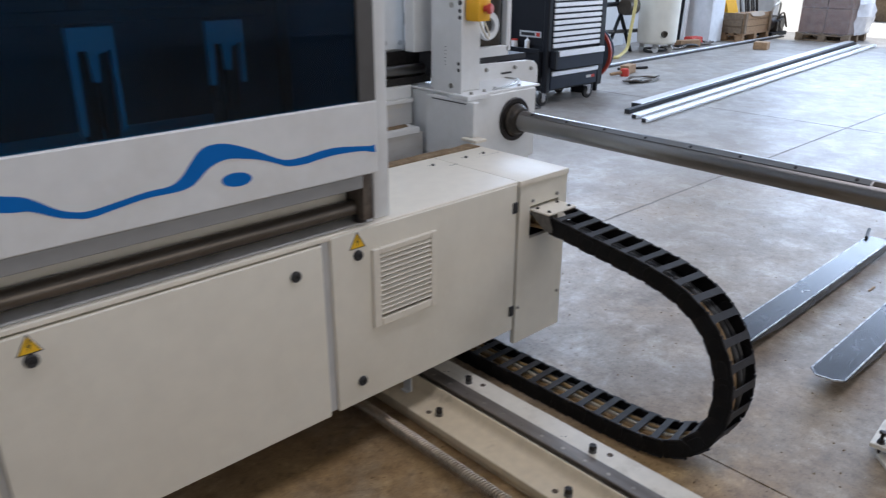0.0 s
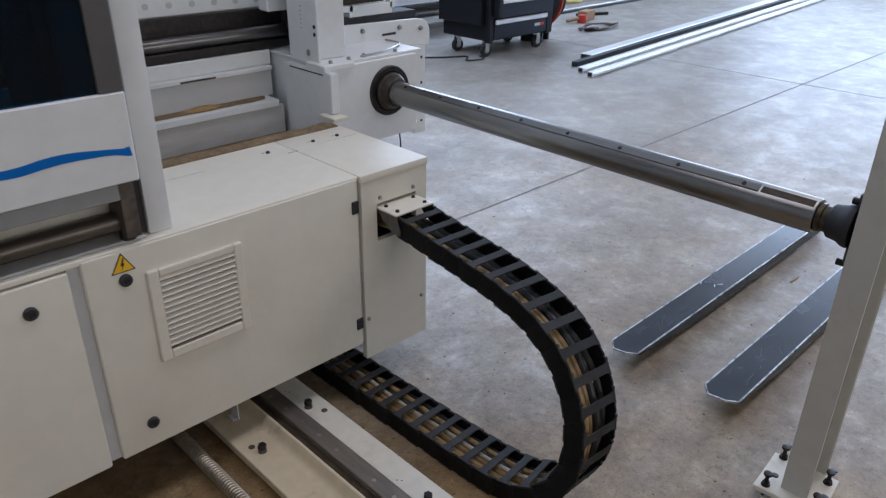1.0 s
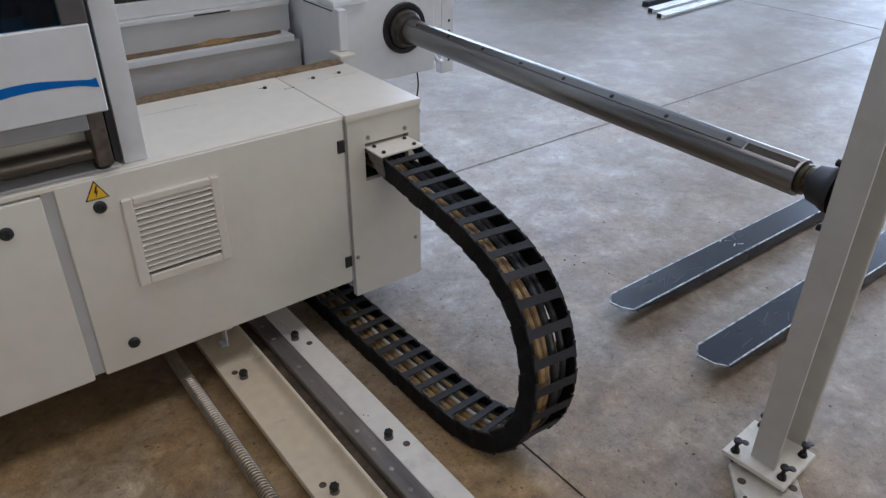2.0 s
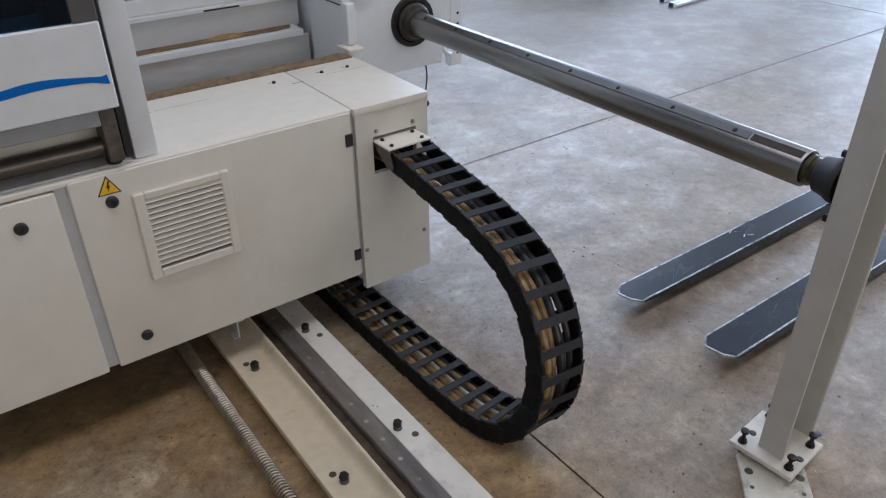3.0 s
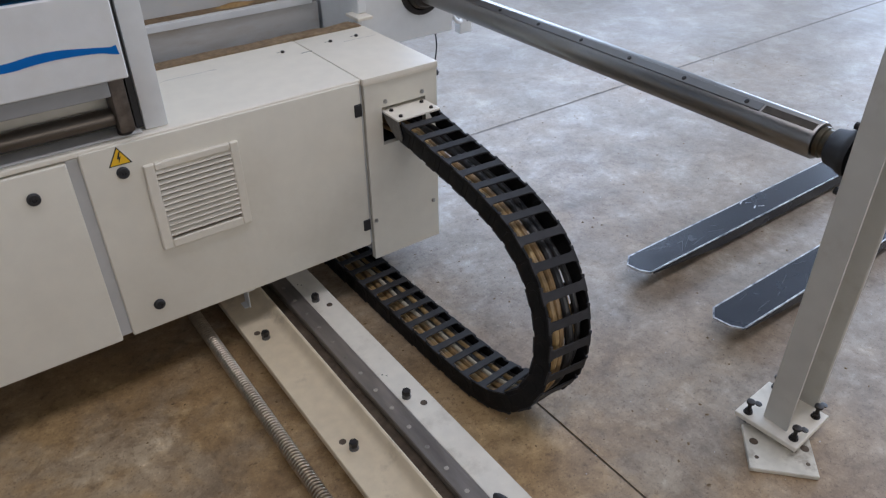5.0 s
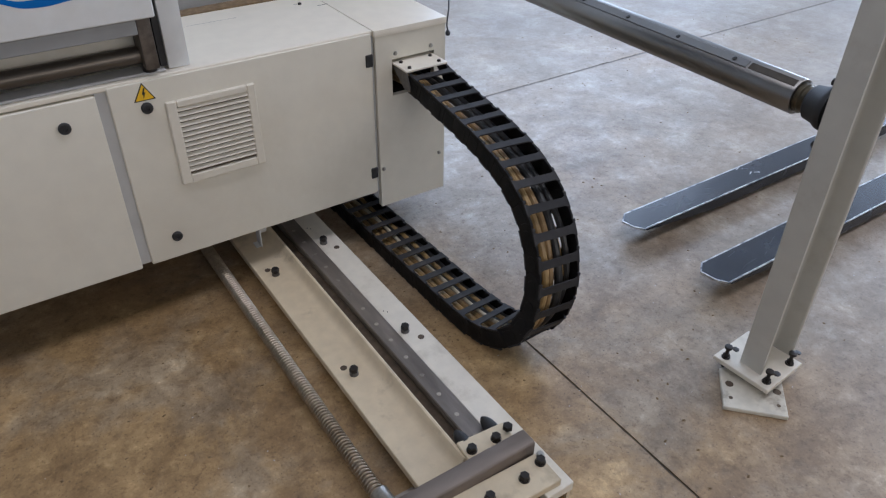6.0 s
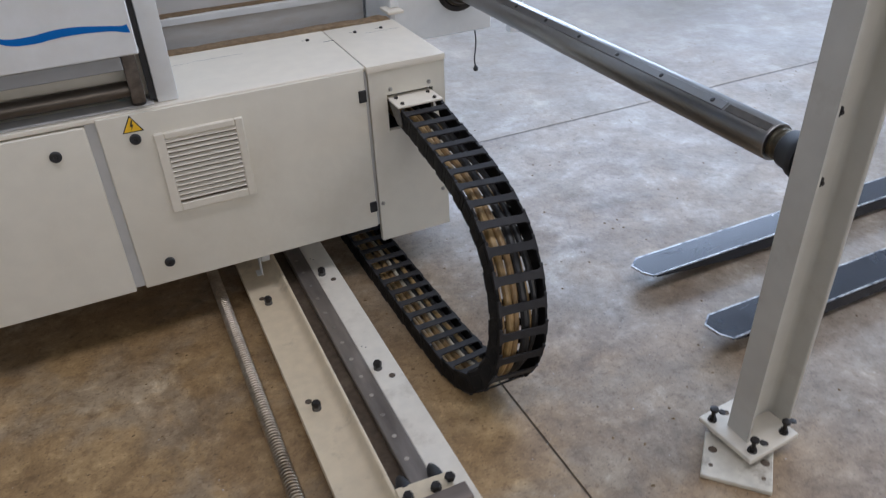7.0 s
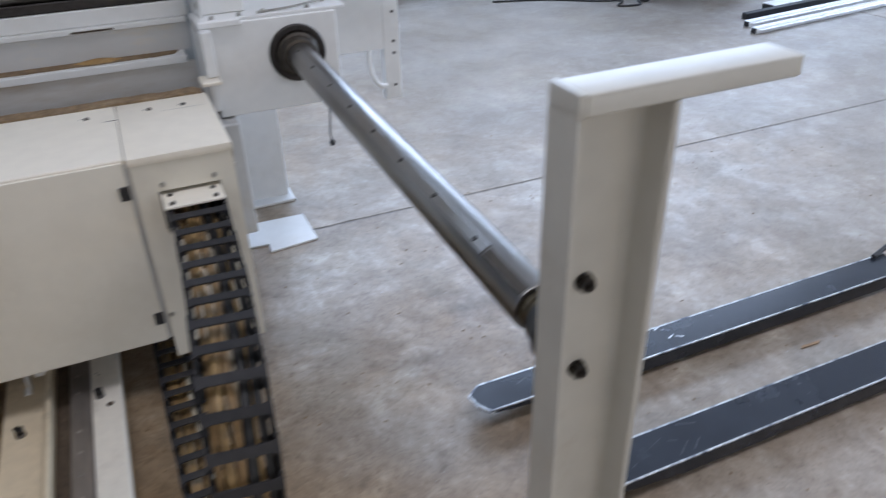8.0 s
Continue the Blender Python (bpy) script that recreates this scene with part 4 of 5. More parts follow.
post = thing("bearing_post", "pale grey steel channel post with a top arm on the floor", "post", (2.69, 0.80, 0.0))
part("column", prism(channel(2.648, 2.789, 0.787, 0.853, 0.0085, 0.013), "z", 0.048, 1.1515), POSTP, post)
part("corner_plate", box((2.648, 2.6565), (0.787, 0.853), (1.1517, 1.182), 0.0025, seg=2), POSTP, post)
part("top_arm", prism([(0.7875, 1.1525), (0.7875, 1.1775), (0.790, 1.1805), (0.8525, 1.1805), (0.8525, 1.1525)], "x", 2.6567, 2.975, 0.003), POSTP, post, "pale grey top arm")
foot = part("foot_plate", box((2.611, 2.780), (0.746, 0.915), (0.033, 0.048), 0.002, turn=4), RAILW, post)
for x, y in ((2.628, 0.885), (2.642, 0.763), (2.754, 0.772), (2.765, 0.895)):
    put("bolt", BOLT_L, foot, (x, y, 0.048), pose(0, 0, 0, 0, 0, -55 + 300 * (x - 2.6)))
    part("stud", rod((x, y, 0.012), (x, y, 0.034), 0.005, 8), BLACKST, foot)
for x, y in ((2.687, 0.766), (2.676, 0.888)):
    part("hole", lathe([(0, 0), (0.0085, 0), (0.0085, -0.003)], (x, y, 0.0486), (0, 0, 1), 14), DUST_SHADE, foot)
bearing = part("bearing_unit", lathe([(0.0, 0.0), (0.050, 0.0), (0.052, 0.006), (0.050, 0.016), (0.044, 0.026), (0.040, 0.050), (0.033, 0.056), (0.0, 0.056)], (2.706, 0.866, 0.779), (0.0, 1, 0), 32), RUBBER, post, "black flanged bearing unit")
part("bearing_lug", box((2.680, 2.732), (0.853, 0.868), (0.69, 0.87), 0.008), BLACKST, bearing)
for z in (0.736, 0.889):
    put("nut", BOLT_K, post, (2.714, 0.8445, z), TO_SOUTH @ Matrix.Diagonal((1.12, 1.12, 1.15, 1)))
    part("stud", rod((2.714, 0.835, z), (2.714, 0.822, z), 0.005, 8), BLACKST, post)
    part("stud_head", rod((2.706, 0.866, z - 0.05), (2.706, 0.885, z - 0.05), 0.0085, 8), BLACKST, post)
low = thing("floor_plate", "square white steel plate with holes under the post foot", "steel plate", (2.6175, 0.7765, 0.0))
plate = part("plate", box((2.536, 2.699), (0.7025, 0.8505), (0.0, 0.013), 0.002, turn=-46.7), DIRTYP, low)
c, s = math.cos(radians(-46.7)), math.sin(radians(-46.7))
for u, v, hole_r in ((-0.060, 0.015, 0.011), (0.063, 0.013, 0.011), (-0.0605, -0.037, 0.0055), (0.061, -0.038, 0.0055)):
    part("hole", lathe([(0, 0), (hole_r, 0), (hole_r, -0.004)], (2.6175 + c * u - s * v, 0.7765 + s * u + c * v, 0.0136), (0, 0, 1), 14), DUST_SHADE, plate)

# ---- cable chain ----
chain = thing("cable_chain", "black plastic cable drag chain looping down to the floor", "cable chain", (2.2, 1.6, 0.0))
CENTRE = [(2.2925, 1.893, 0.5865), (2.2915, 1.85, 0.5815), (2.288, 1.75, 0.568), (2.28, 1.58, 0.549), (2.268, 1.45, 0.531), (2.258, 1.35, 0.500), (2.248, 1.27, 0.446), (2.238, 1.213, 0.36), (2.228, 1.188, 0.26), (2.215, 1.200, 0.16), (2.195, 1.25, 0.085), (2.178, 1.33, 0.046), (2.168, 1.45, 0.034), (2.162, 1.7, 0.032), (2.158, 2.0, 0.032), (2.155, 2.3, 0.032), (2.152, 2.6, 0.032)]
PITCH, HALF, HIGH = 0.0672, 0.068, 0.029
line = spline(CENTRE, PITCH)


def link_meshes():
    """Cheek, outer rung and inner rung of one link, which runs along y with its outer side up."""
    out = [(0.012 - PITCH / 2 - 0.012, -HIGH + 0.003), (-PITCH / 2 - 0.006, -HIGH), (PITCH / 2 - 0.008, -HIGH), (PITCH / 2 + 0.006, -HIGH * 0.5), (PITCH / 2 + 0.010, 0), (PITCH / 2 + 0.006, HIGH * 0.5), (PITCH / 2 - 0.008, HIGH), (-PITCH / 2 - 0.006, HIGH), (-PITCH / 2 - 0.012, HIGH - 0.003)]
    bm = prism(out, "x", -HALF, -HALF + 0.0075, 0.001)
    prism([(a * 0.55, b * 0.55) for a, b in out], "x", -HALF - 0.0014, -HALF + 0.001, 0.0006, bm)
    cheek = mesh("cheek", bm, PLASTIC)
    bm = prism(out, "x", HALF - 0.0075, HALF, 0.001)
    prism([(a * 0.55, b * 0.55) for a, b in out], "x", HALF - 0.001, HALF + 0.0014, 0.0006, bm)
    far = mesh("cheek", bm, PLASTIC)

    def rung(s):
        w, e = 0.0115, 0.019
        top = [(-HALF - 0.001, -e), (-HALF + 0.014, -w), (HALF - 0.014, -w), (HALF + 0.001, -e), (HALF + 0.001, e), (HALF - 0.014, w), (-HALF + 0.014, w), (-HALF - 0.001, e)]
        lo, hi = (HIGH - 0.003, HIGH + 0.002) if s > 0 else (-HIGH - 0.002, -HIGH + 0.003)
        bm = prism(top, "z", lo, hi, 0.0008)
        for x in (-HALF + 0.003, HALF - 0.003):
            box((x - 0.004, x + 0.004), (e - 0.001, e + 0.007), (min(lo, hi), max(lo, hi) + 0.0012 * s), bm=bm)
        return mesh("rung", bm, RUNG)

    return cheek, far, rung(1), rung(-1)


cheek_me, far_me, outer_me, inner_me = link_meshes()
for k, (a, b) in enumerate(zip(line, line[1:])):
    way = (b - a).normalized()
    over = Vector((1, 0, 0)).cross(way)
    over = -over if k == 0 and over.z < 0 else over
    ahead = -way
    right = Vector((1, 0, 0))
    right = (right - ahead * right.dot(ahead)).normalized()
    up = right.cross(ahead)
    m = Matrix(((right.x, ahead.x, up.x, 0), (right.y, ahead.y, up.y, 0), (right.z, ahead.z, up.z, 0), (0, 0, 0, 1)))
    m = m @ Matrix.Diagonal((1 - 0.02 * (k % 2), 1, 1, 1))
    mid = (a + b) / 2
    lk = put("link", cheek_me, chain, mid, m)
    for me in (far_me, outer_me, inner_me):
        r = new("cheek" if me is far_me else "rung", me)
        r.parent = lk
        BASE[r.name] = mid
inside = spline([(2.293, 2.15, 0.57), (2.293, 2.0, 0.58)] + CENTRE, 0.02)
for dx, dz, r, material, kind in ((-0.046, -0.004, 0.0075, HOSE_B, "brown"), (-0.028, 0.002, 0.0105, HOSE_Y, "yellow-brown"), (-0.006, -0.001, 0.0095, HOSE_B, "brown"), (0.019, 0.0, 0.0115, HOSE_K, "black"), (0.031, -0.010, 0.0075, HOSE_Y, "yellow-brown"), (0.047, -0.004, 0.009, HOSE_K, "black"), (0.004, -0.012, 0.006, HOSE_W, "thin cream")):
    pts = []
    for k, p in enumerate(inside):
        way = (inside[min(k + 1, len(inside) - 1)] - inside[max(k - 1, 0)]).normalized()
        up = Vector((1, 0, 0)).cross(-way)
        dip = 0.016 * max(-1.0, min(1.0, (0.30 - p.z) / 0.22)) * (1.0 if p.z > 0.3 else 0.2)
        pts.append(p + Vector((dx + 0.003 * math.sin(k * 0.31 + dx * 90), 0, 0)) + up * (dz + dip + 0.003 * math.sin(k * 0.23 + dx * 60)))
    part("cable", sweep(pts, r, 10), material, chain, kind + " cable inside the chain")

# ---- floor rail ----
rail = thing("floor_rail", "cream painted floor rail with a ground steel guide and black bolts", "rail", (1.84, 1.8, 0.0))
part("base", box((1.70, 1.975), (0.90, 2.89), (0.0, 0.034), 0.002), RAILP, rail)
part("left_plate", prism([(1.685, 0.0345), (1.685, 0.054), (1.687, 0.056), (1.774, 0.056), (1.782, 0.0575), (1.789, 0.0625), (1.7945, 0.072), (1.799, 0.083), (1.802, 0.0875), (1.807, 0.0885), (1.8105, 0.086), (1.8105, 0.0345)], "y", 0.975, 2.89), RAILP, rail, "cream rail plate with an upturned inner lip")
part("guide", prism([(1.857, 0.034), (1.857, 0.047), (1.862, 0.050), (1.862, 0.054), (1.854, 0.058), (1.854, 0.063), (1.857, 0.066), (1.906, 0.066), (1.908, 0.064), (1.908, 0.034)], "y", 1.005, 2.89), GUIDE, rail, "ground steel linear guide")
for k in range(21):
    part("guide_plug", lathe([(0, 0.0008), (0.0058, 0.0008), (0.0064, 0)], (1.876, 1.03 + 0.081 * k, 0.066), (0, 0, 1), 12), PLUG, rail)
part("trough_dirt", box((1.811, 1.8565), (1.0, 2.89), (0.034, 0.0355)), DUST_SHADE, rail, "brown dust in the trough")
part("right_plate", prism([(1.909, 0.034), (1.909, 0.062), (1.988, 0.062), (1.988, 0.034)], "y", 0.80, 3.3, 0.002), RAILW, rail)
part("right_base", box((1.976, 1.985), (0.805, 2.89), (0.0, 0.034)), RAILP, rail)
for y in (1.449, 1.968, 2.487):
    put("nut", NUT_R, put("bolt", BOLT_R, rail, (1.931, y, 0.062)), (1.931, y, 0.062))
    part("hole", lathe([(0, 0), (0.0095, 0), (0.0095, -0.003)], (1.956, y - 0.045, 0.0626), (0, 0, 1), 14), DUST_SHADE, rail)
    for dx, dy in ((-0.012, 0.11), (-0.004, 0.10)):
        part("hole", lathe([(0, 0), (0.0022, 0), (0.0022, -0.002)], (1.935 + dx, y + dy, 0.0624), (0, 0, 1), 8), DARK, rail)
for y in (1.384, 1.902, 2.42):
    put("nut", NUT_R, put("bolt", BOLT_R, rail, (1.732, y, 0.056)), (1.732, y, 0.056))
    part("hole", lathe([(0, 0), (0.0095, 0), (0.0095, -0.003)], (1.719, y + 0.035, 0.0566), (0, 0, 1), 14), DUST_SHADE, rail)
stopb = part("end_stop", box((1.806, 1.936), (0.955, 1.012), (0.0565, 0.098), 0.002, turn=-4), RAILP, rail, "bolted end stop with a steel bar")
part("stop_bar", prism([(0.905, 0.0565), (0.905, 0.113), (0.909, 0.117), (0.949, 0.117), (0.953, 0.113), (0.953, 0.0565)], "x", 1.60, 1.955, 0.0015), BARST, stopb, "brown oily steel bar")
part("plate_end", box((1.684, 1.806), (0.953, 0.9745), (0.034, 0.068), 0.002), RAILP, stopb)
part("stop_foot", box((1.64, 1.958), (0.815, 0.9045), (0.0625, 0.084), 0.002, turn=-2), RAILP, stopb)
for x, y, z in ((1.826, 0.978, 0.098), (1.893, 0.974, 0.098)):
    put("bolt", BOLT_K, stopb, (x, y, z), Matrix.Diagonal((1.05, 1.05, 1.1, 1)))
put("bolt", BOLT_R, stopb, (1.930, 0.978, 0.098), Matrix.Diagonal((1.05, 1.05, 0.9, 1)))
for x, y in ((1.70, 0.862), (1.79, 0.858), (1.885, 0.856), (1.945, 0.872)):
    put("bolt", BOLT_K, stopb, (x, y, 0.084), Matrix.Diagonal((1.05, 1.05, 1.2, 1)))
put("stud", BOLT_Z, stopb, (1.958, 0.888, 0.084), Matrix.Diagonal((1.5, 1.5, 1.5, 1)))
for x in (1.832, 1.912):
    part("bumper", lathe([(0.017, 0), (0.018, 0.008), (0.0165, 0.022), (0.011, 0.037), (0.004, 0.046), (0, 0.047)], (x, 1.010, 0.082), (0, 1, 0.05), 16), RUBBER, stopb, "black rubber buffer")

# ---- corrugated conduit ----
pipe = thing("flexible_conduit", "ribbed galvanised conduit running along the floor rail", "conduit", (1.603, 1.6, 0.0))
prof, y = [], 0.0
while y < 1.85:
    prof += [(0.0148, y), (0.0148, y + 0.0024), (0.0190, y + 0.0034), (0.0202, y + 0.0054), (0.0190, y + 0.0074), (0.0148, y + 0.0084)]
    y += 0.0104
part("hose", lathe(prof, (1.605, 1.03, 0.036), (0.0, 1, 0.0), 18), CONDUIT, pipe)
part("coupling", lathe([(0, 0), (0.023, 0), (0.026, 0.004), (0.026, 0.03), (0.0225, 0.036), (0.0225, 0.07), (0, 0.07)], (1.608, 0.965, 0.038), (0, 1, 0), 18), ZINC, pipe, "conduit coupling")
part("clip", box((1.585, 1.69), (1.0, 1.02), (0.0, 0.02), 0.002), RAILST, pipe)

# ---- pallet truck forks ----


def fork(y0, y1, x1):
    f = thing("pallet_fork", "dark blue-black steel pallet fork with worn bare edges on the floor", "pallet fork", (3.4, (y0 + y1) / 2, 0.0), "forks of the pallet truck")
    top, c = 0.066, 0.032
    out = [(2.866, y0 + c), (2.888, y0), (x1, y0), (x1, y1), (2.900, y1), (2.858, y1 - c)]
    part("top_plate", prism(out, "z", top - 0.006, top, 0.0015), FORK, f)
    for y, s in ((y0, 1), (y1, -1)):
        lo = [(2.902, top - 0.007), (2.902, top - 0.012), (3.25, 0.018), (x1, 0.014), (x1, top - 0.007)]
        part("skirt", prism(lo, "y", min(y, y + s * 0.006), max(y, y + s * 0.006), 0.001), FORK, f)
        part("worn_edge", box((2.888 if s > 0 else 2.900, x1), (y - 0.0008, y + 0.0052) if s > 0 else (y - 0.0052, y + 0.0008), (top - 0.004, top + 0.0006), 0.0008), FORKEDGE, f, "bare worn steel edge")
    part("worn_edge", prism([(2.856, y1 - c), (2.864, y0 + c - 0.001), (2.869, y0 + c), (2.861, y1 - c + 0.001)], "z", top - 0.006, top + 0.0006), FORKEDGE, f)
    part("worn_edge", prism([(2.864, y0 + c), (2.887, y0 - 0.001), (2.891, y0 + 0.002), (2.869, y0 + c + 0.002)], "z", top - 0.006, top + 0.0006), FORKEDGE, f)
    part("worn_edge", prism([(2.856, y1 - c), (2.899, y1 + 0.001), (2.903, y1 - 0.002), (2.861, y1 - c - 0.002)], "z", top - 0.006, top + 0.0006), FORKEDGE, f)
    random.seed(round(1000 * y0))
    for k in range(9):
        x, y, n = random.uniform(2.93, 3.35), random.uniform(y0 + 0.02, y1 - 0.02), random.uniform(0.008, 0.04)
        part("scratch", box((x - n, x + n), (y - 0.0007, y + 0.0007), (top, top + 0.0005), turn=random.uniform(-25, 40)), SCRATCH, f, "fine scratch in the paint")
    part("roller", rod((3.32, y0 + 0.02, 0.024), (3.32, y1 - 0.02, 0.024), 0.024, 16), RUBBER, f, "black load roller")
    part("link_arm", box((x1 - 0.02, x1 + 0.12), (y0 + 0.03, y0 + 0.05), (0.03, 0.05), 0.003), BLACKST, f)
    part("link_pin", rod((x1 - 0.06, y1 - 0.01, 0.072), (x1 + 0.05, y1 + 0.015, 0.085), 0.009, 10), BLACKST, f)
    return f


near_fork = fork(1.440, 1.550, 4.49)
for k, (x, y, a) in enumerate(((3.505, 1.541, 20), (3.528, 1.524, -35), (3.522, 1.492, 25), (3.546, 1.482, -30))):
    part("chip", box((x - 0.012, x + 0.012), (y - 0.0022, y + 0.0022), (0.066, 0.0668), turn=a), FORKEDGE, near_fork, "pale chip in the paint")
fork(1.085, 1.205, 4.49)

# ---- aluminium profiles lying on the floor ----


def bar_profile(a, b, w, h, material, label, lip=False):
    """A long hollow bar from a to b, on the floor."""
    a, b = Vector(a), Vector(b)
    n = (b - a).length
    bm = box((0, n), (-w / 2, w / 2), (0, h), 0.003)
    if lip:
        box((0.02, n - 0.02), (-w / 2 - 0.02, -w / 2), (h * 0.55, h * 0.7), bm=bm)
    cap = box((-0.004, 0.006), (-w * 0.42, w * 0.42), (h * 0.1, h * 0.9), 0.002)
    m = Matrix.Translation(a) @ pose(0, 0, 0, 0, 0, math.degrees(math.atan2(b.y - a.y, b.x - a.x)))
    f = thing("profile_bar", label, "profile", tuple(a), "long profiles on the floor")
    for q in (bm, cap):
        bmesh.ops.transform(q, matrix=m, verts=q.verts)
    part("bar", bm, material, f)
    part("end_cap", cap, RUBBER, f, "black end cap")
    return f


bar_profile((6.36, 4.10, 0), (14.8, 4.90, 0), 0.05, 0.045, ALU, "bare aluminium profile lying on the concrete floor", True)
bar_profile((6.45, 4.265, 0), (14.5, 5.06, 0), 0.05, 0.045, ALU, "bare aluminium profile lying on the concrete floor", True)
bar_profile((6.60, 4.445, 0), (14.9, 5.26, 0), 0.055, 0.045, CABIN, "dark steel bar lying beside the aluminium profiles")
bar_profile((6.95, 4.565, 0), (15.0, 5.375, 0), 0.125, 0.05, ALU, "wide aluminium profile lying on the concrete floor")
bar_profile((8.5, 6.44, 0), (15.3, 6.70, 0), 0.03, 0.03, BLACKST, "thin dark steel bar along the hall wall")
bar_profile((8.6, 6.49, 0), (15.2, 6.75, 0), 0.035, 0.04, ALU, "thin aluminium bar along the hall wall")

# ---- tool cabinet ----
tool = thing("tool_trolley", "dark navy roller tool cabinet with shiny drawer edges", "tool cabinet", (6.45, 5.4, 0.0))
part("carcass", box((6.06, 6.92), (5.06, 5.68), (0.15, 1.14), 0.01), CABIN, tool)
part("corner_post", box((6.03, 6.10), (5.03, 5.10), (0.14, 1.15), 0.012), CABIN, tool)
part("corner_post", box((6.89, 6.99), (5.03, 5.14), (0.14, 1.15), 0.012), CABIN, tool)
part("worktop", box((6.02, 7.0), (5.02, 5.70), (1.14, 1.18), 0.008), CABIN, tool)
for k in range(10):
    z0 = 0.568 + 0.056 * k
    d = part("drawer", box((6.105, 6.885), (5.035, 5.06), (z0, z0 + 0.05), 0.003), DRAWER, tool)
    part("drawer_edge", box((6.108, 6.882), (5.018, 5.036), (z0 + 0.012, z0 + 0.05), 0.004), STRIP, d, "shiny drawer pull edge")
d = part("deep_drawer", box((6.12, 6.90), (4.97, 5.06), (0.37, 0.55), 0.004), DRAWER, tool, "dark blue deep drawer, pulled open a little")
part("drawer_edge", box((6.13, 6.89), (4.95, 5.0), (0.50, 0.555), 0.005), STRIP, d)
part("drawer_cap", box((6.07, 6.125), (4.955, 5.03), (0.38, 0.56), 0.01), CABIN, d)
d = part("deep_drawer", box((6.105, 6.885), (5.03, 5.06), (0.17, 0.345), 0.004), DRAWER, tool)
part("drawer_edge", box((6.108, 6.882), (5.012, 5.032), (0.305, 0.35), 0.005), STRIP, d)
part("name_bars", box((6.70, 6.78), (5.026, 5.03), (0.235, 0.262)), GREYP, d)
part("name_bars", box((6.785, 6.84), (5.026, 5.03), (0.235, 0.262)), RED, d)
shelf = part("side_tray", box((5.985, 6.06), (5.10, 5.62), (0.30, 0.55), 0.004), CABIN, tool, "black side tray")
part("tray_end", box((5.985, 6.06), (5.62, 5.665), (0.30, 1.12), 0.003), CABIN, shelf)
part("tray_rail", box((5.977, 5.985), (5.10, 5.62), (0.53, 0.575), 0.003), CABIN, shelf)
for x, y in ((6.09, 5.12), (6.83, 5.10), (6.09, 5.5), (6.85, 5.5)):
    c = part("caster", lathe([(0, -0.02), (0.052, -0.02), (0.062, -0.010), (0.062, 0.010), (0.052, 0.02), (0, 0.02)], (x, y, 0.062), (0.25, 1, 0), 20), RUBBER, tool, "black castor wheel")
    part("hub", lathe([(0, -0.024), (0.026, -0.024), (0.026, 0.024), (0, 0.024)], (x, y, 0.062), (0.25, 1, 0), 14), ZINC, c)
    for d in (-0.029, 0.029):
        part("fork_arm", box((x - 0.022 + d / 4, x + 0.022 + d / 4), (y + d - 0.0025, y + d + 0.0025), (0.05, 0.15), 0.001, turn=-14), CHROME, c, "chrome castor fork")



def can(x, y, z, r, h, material, label, spout):
    f = thing("bottle" if spout else "tin", label, "bottle" if spout else "tin", (x, y, z), "")
    part("body", lathe([(0, 0), (r, 0), (r, h * 0.7), (r * 0.55, h * 0.82), (r * 0.25, h * 0.85), (r * 0.2, h), (0, h)] if spout else [(0, 0), (r, 0), (r, h - 0.004), (r * 0.96, h), (0, h)], (x, y, z), (0, 0, 1), 20), material, f)
    if not spout:
        part("lid", lathe([(0, 0), (r * 1.03, 0), (r * 1.03, 0.012), (0, 0.014)], (x, y, z + h), (0, 0, 1), 20), RED, f, "red lid")
    return f


tin = can(6.022, 5.46, 0.55, 0.033, 0.085, WHITE, "white tin with a red lid on the side tray", False)
bottle = can(6.022, 5.29, 0.55, 0.027, 0.13, WHITE, "white plastic squeeze bottle on the side tray", True)
label = part("label_plate", box((6.052, 6.059), (5.14, 5.42), (0.675, 0.735)), GREYP, tool, "pale maker's plate")
part("bar", box((6.049, 6.0525), (5.22, 5.40), (0.69, 0.72)), INK, label)
part("bar", box((6.049, 6.0525), (5.155, 5.20), (0.687, 0.723)), RED, label)

reel = thing("cable_reel", "upright cable drum with an orange-red rim beside the tool cabinet", "cable reel", (7.12, 5.2, 0.0))
part("flange_disc", lathe([(0, -0.015), (0.285, -0.015), (0.285, 0.0), (0, 0.0)], (7.10, 5.36, 0.43), (1, 0.35, 0), 40), DRUM, reel)
part("rim", lathe([(0.275, -0.03), (0.305, -0.03), (0.312, -0.008), (0.305, 0.016), (0.275, 0.016), (0.275, -0.03)], (7.10, 5.36, 0.43), (1, 0.35, 0), 44), ORANGE, reel, "orange-red rim")
part("drum", lathe([(0, 0), (0.17, 0), (0.17, 0.16), (0, 0.16)], (7.10, 5.36, 0.43), (1, 0.35, 0), 30), TUBE, reel)
part("far_disc", lathe([(0, 0.16), (0.285, 0.16), (0.285, 0.175), (0, 0.175)], (7.10, 5.36, 0.43), (1, 0.35, 0), 40), DRUM, reel)
for x, y in ((7.03, 5.34), (7.22, 5.41)):
    part("foot", box((x, x + 0.05), (y - 0.12, y + 0.12), (0.0, 0.16), 0.006, turn=19), CABIN, reel)

settle(0.22, 0.16, tool, tin, bottle, reel)

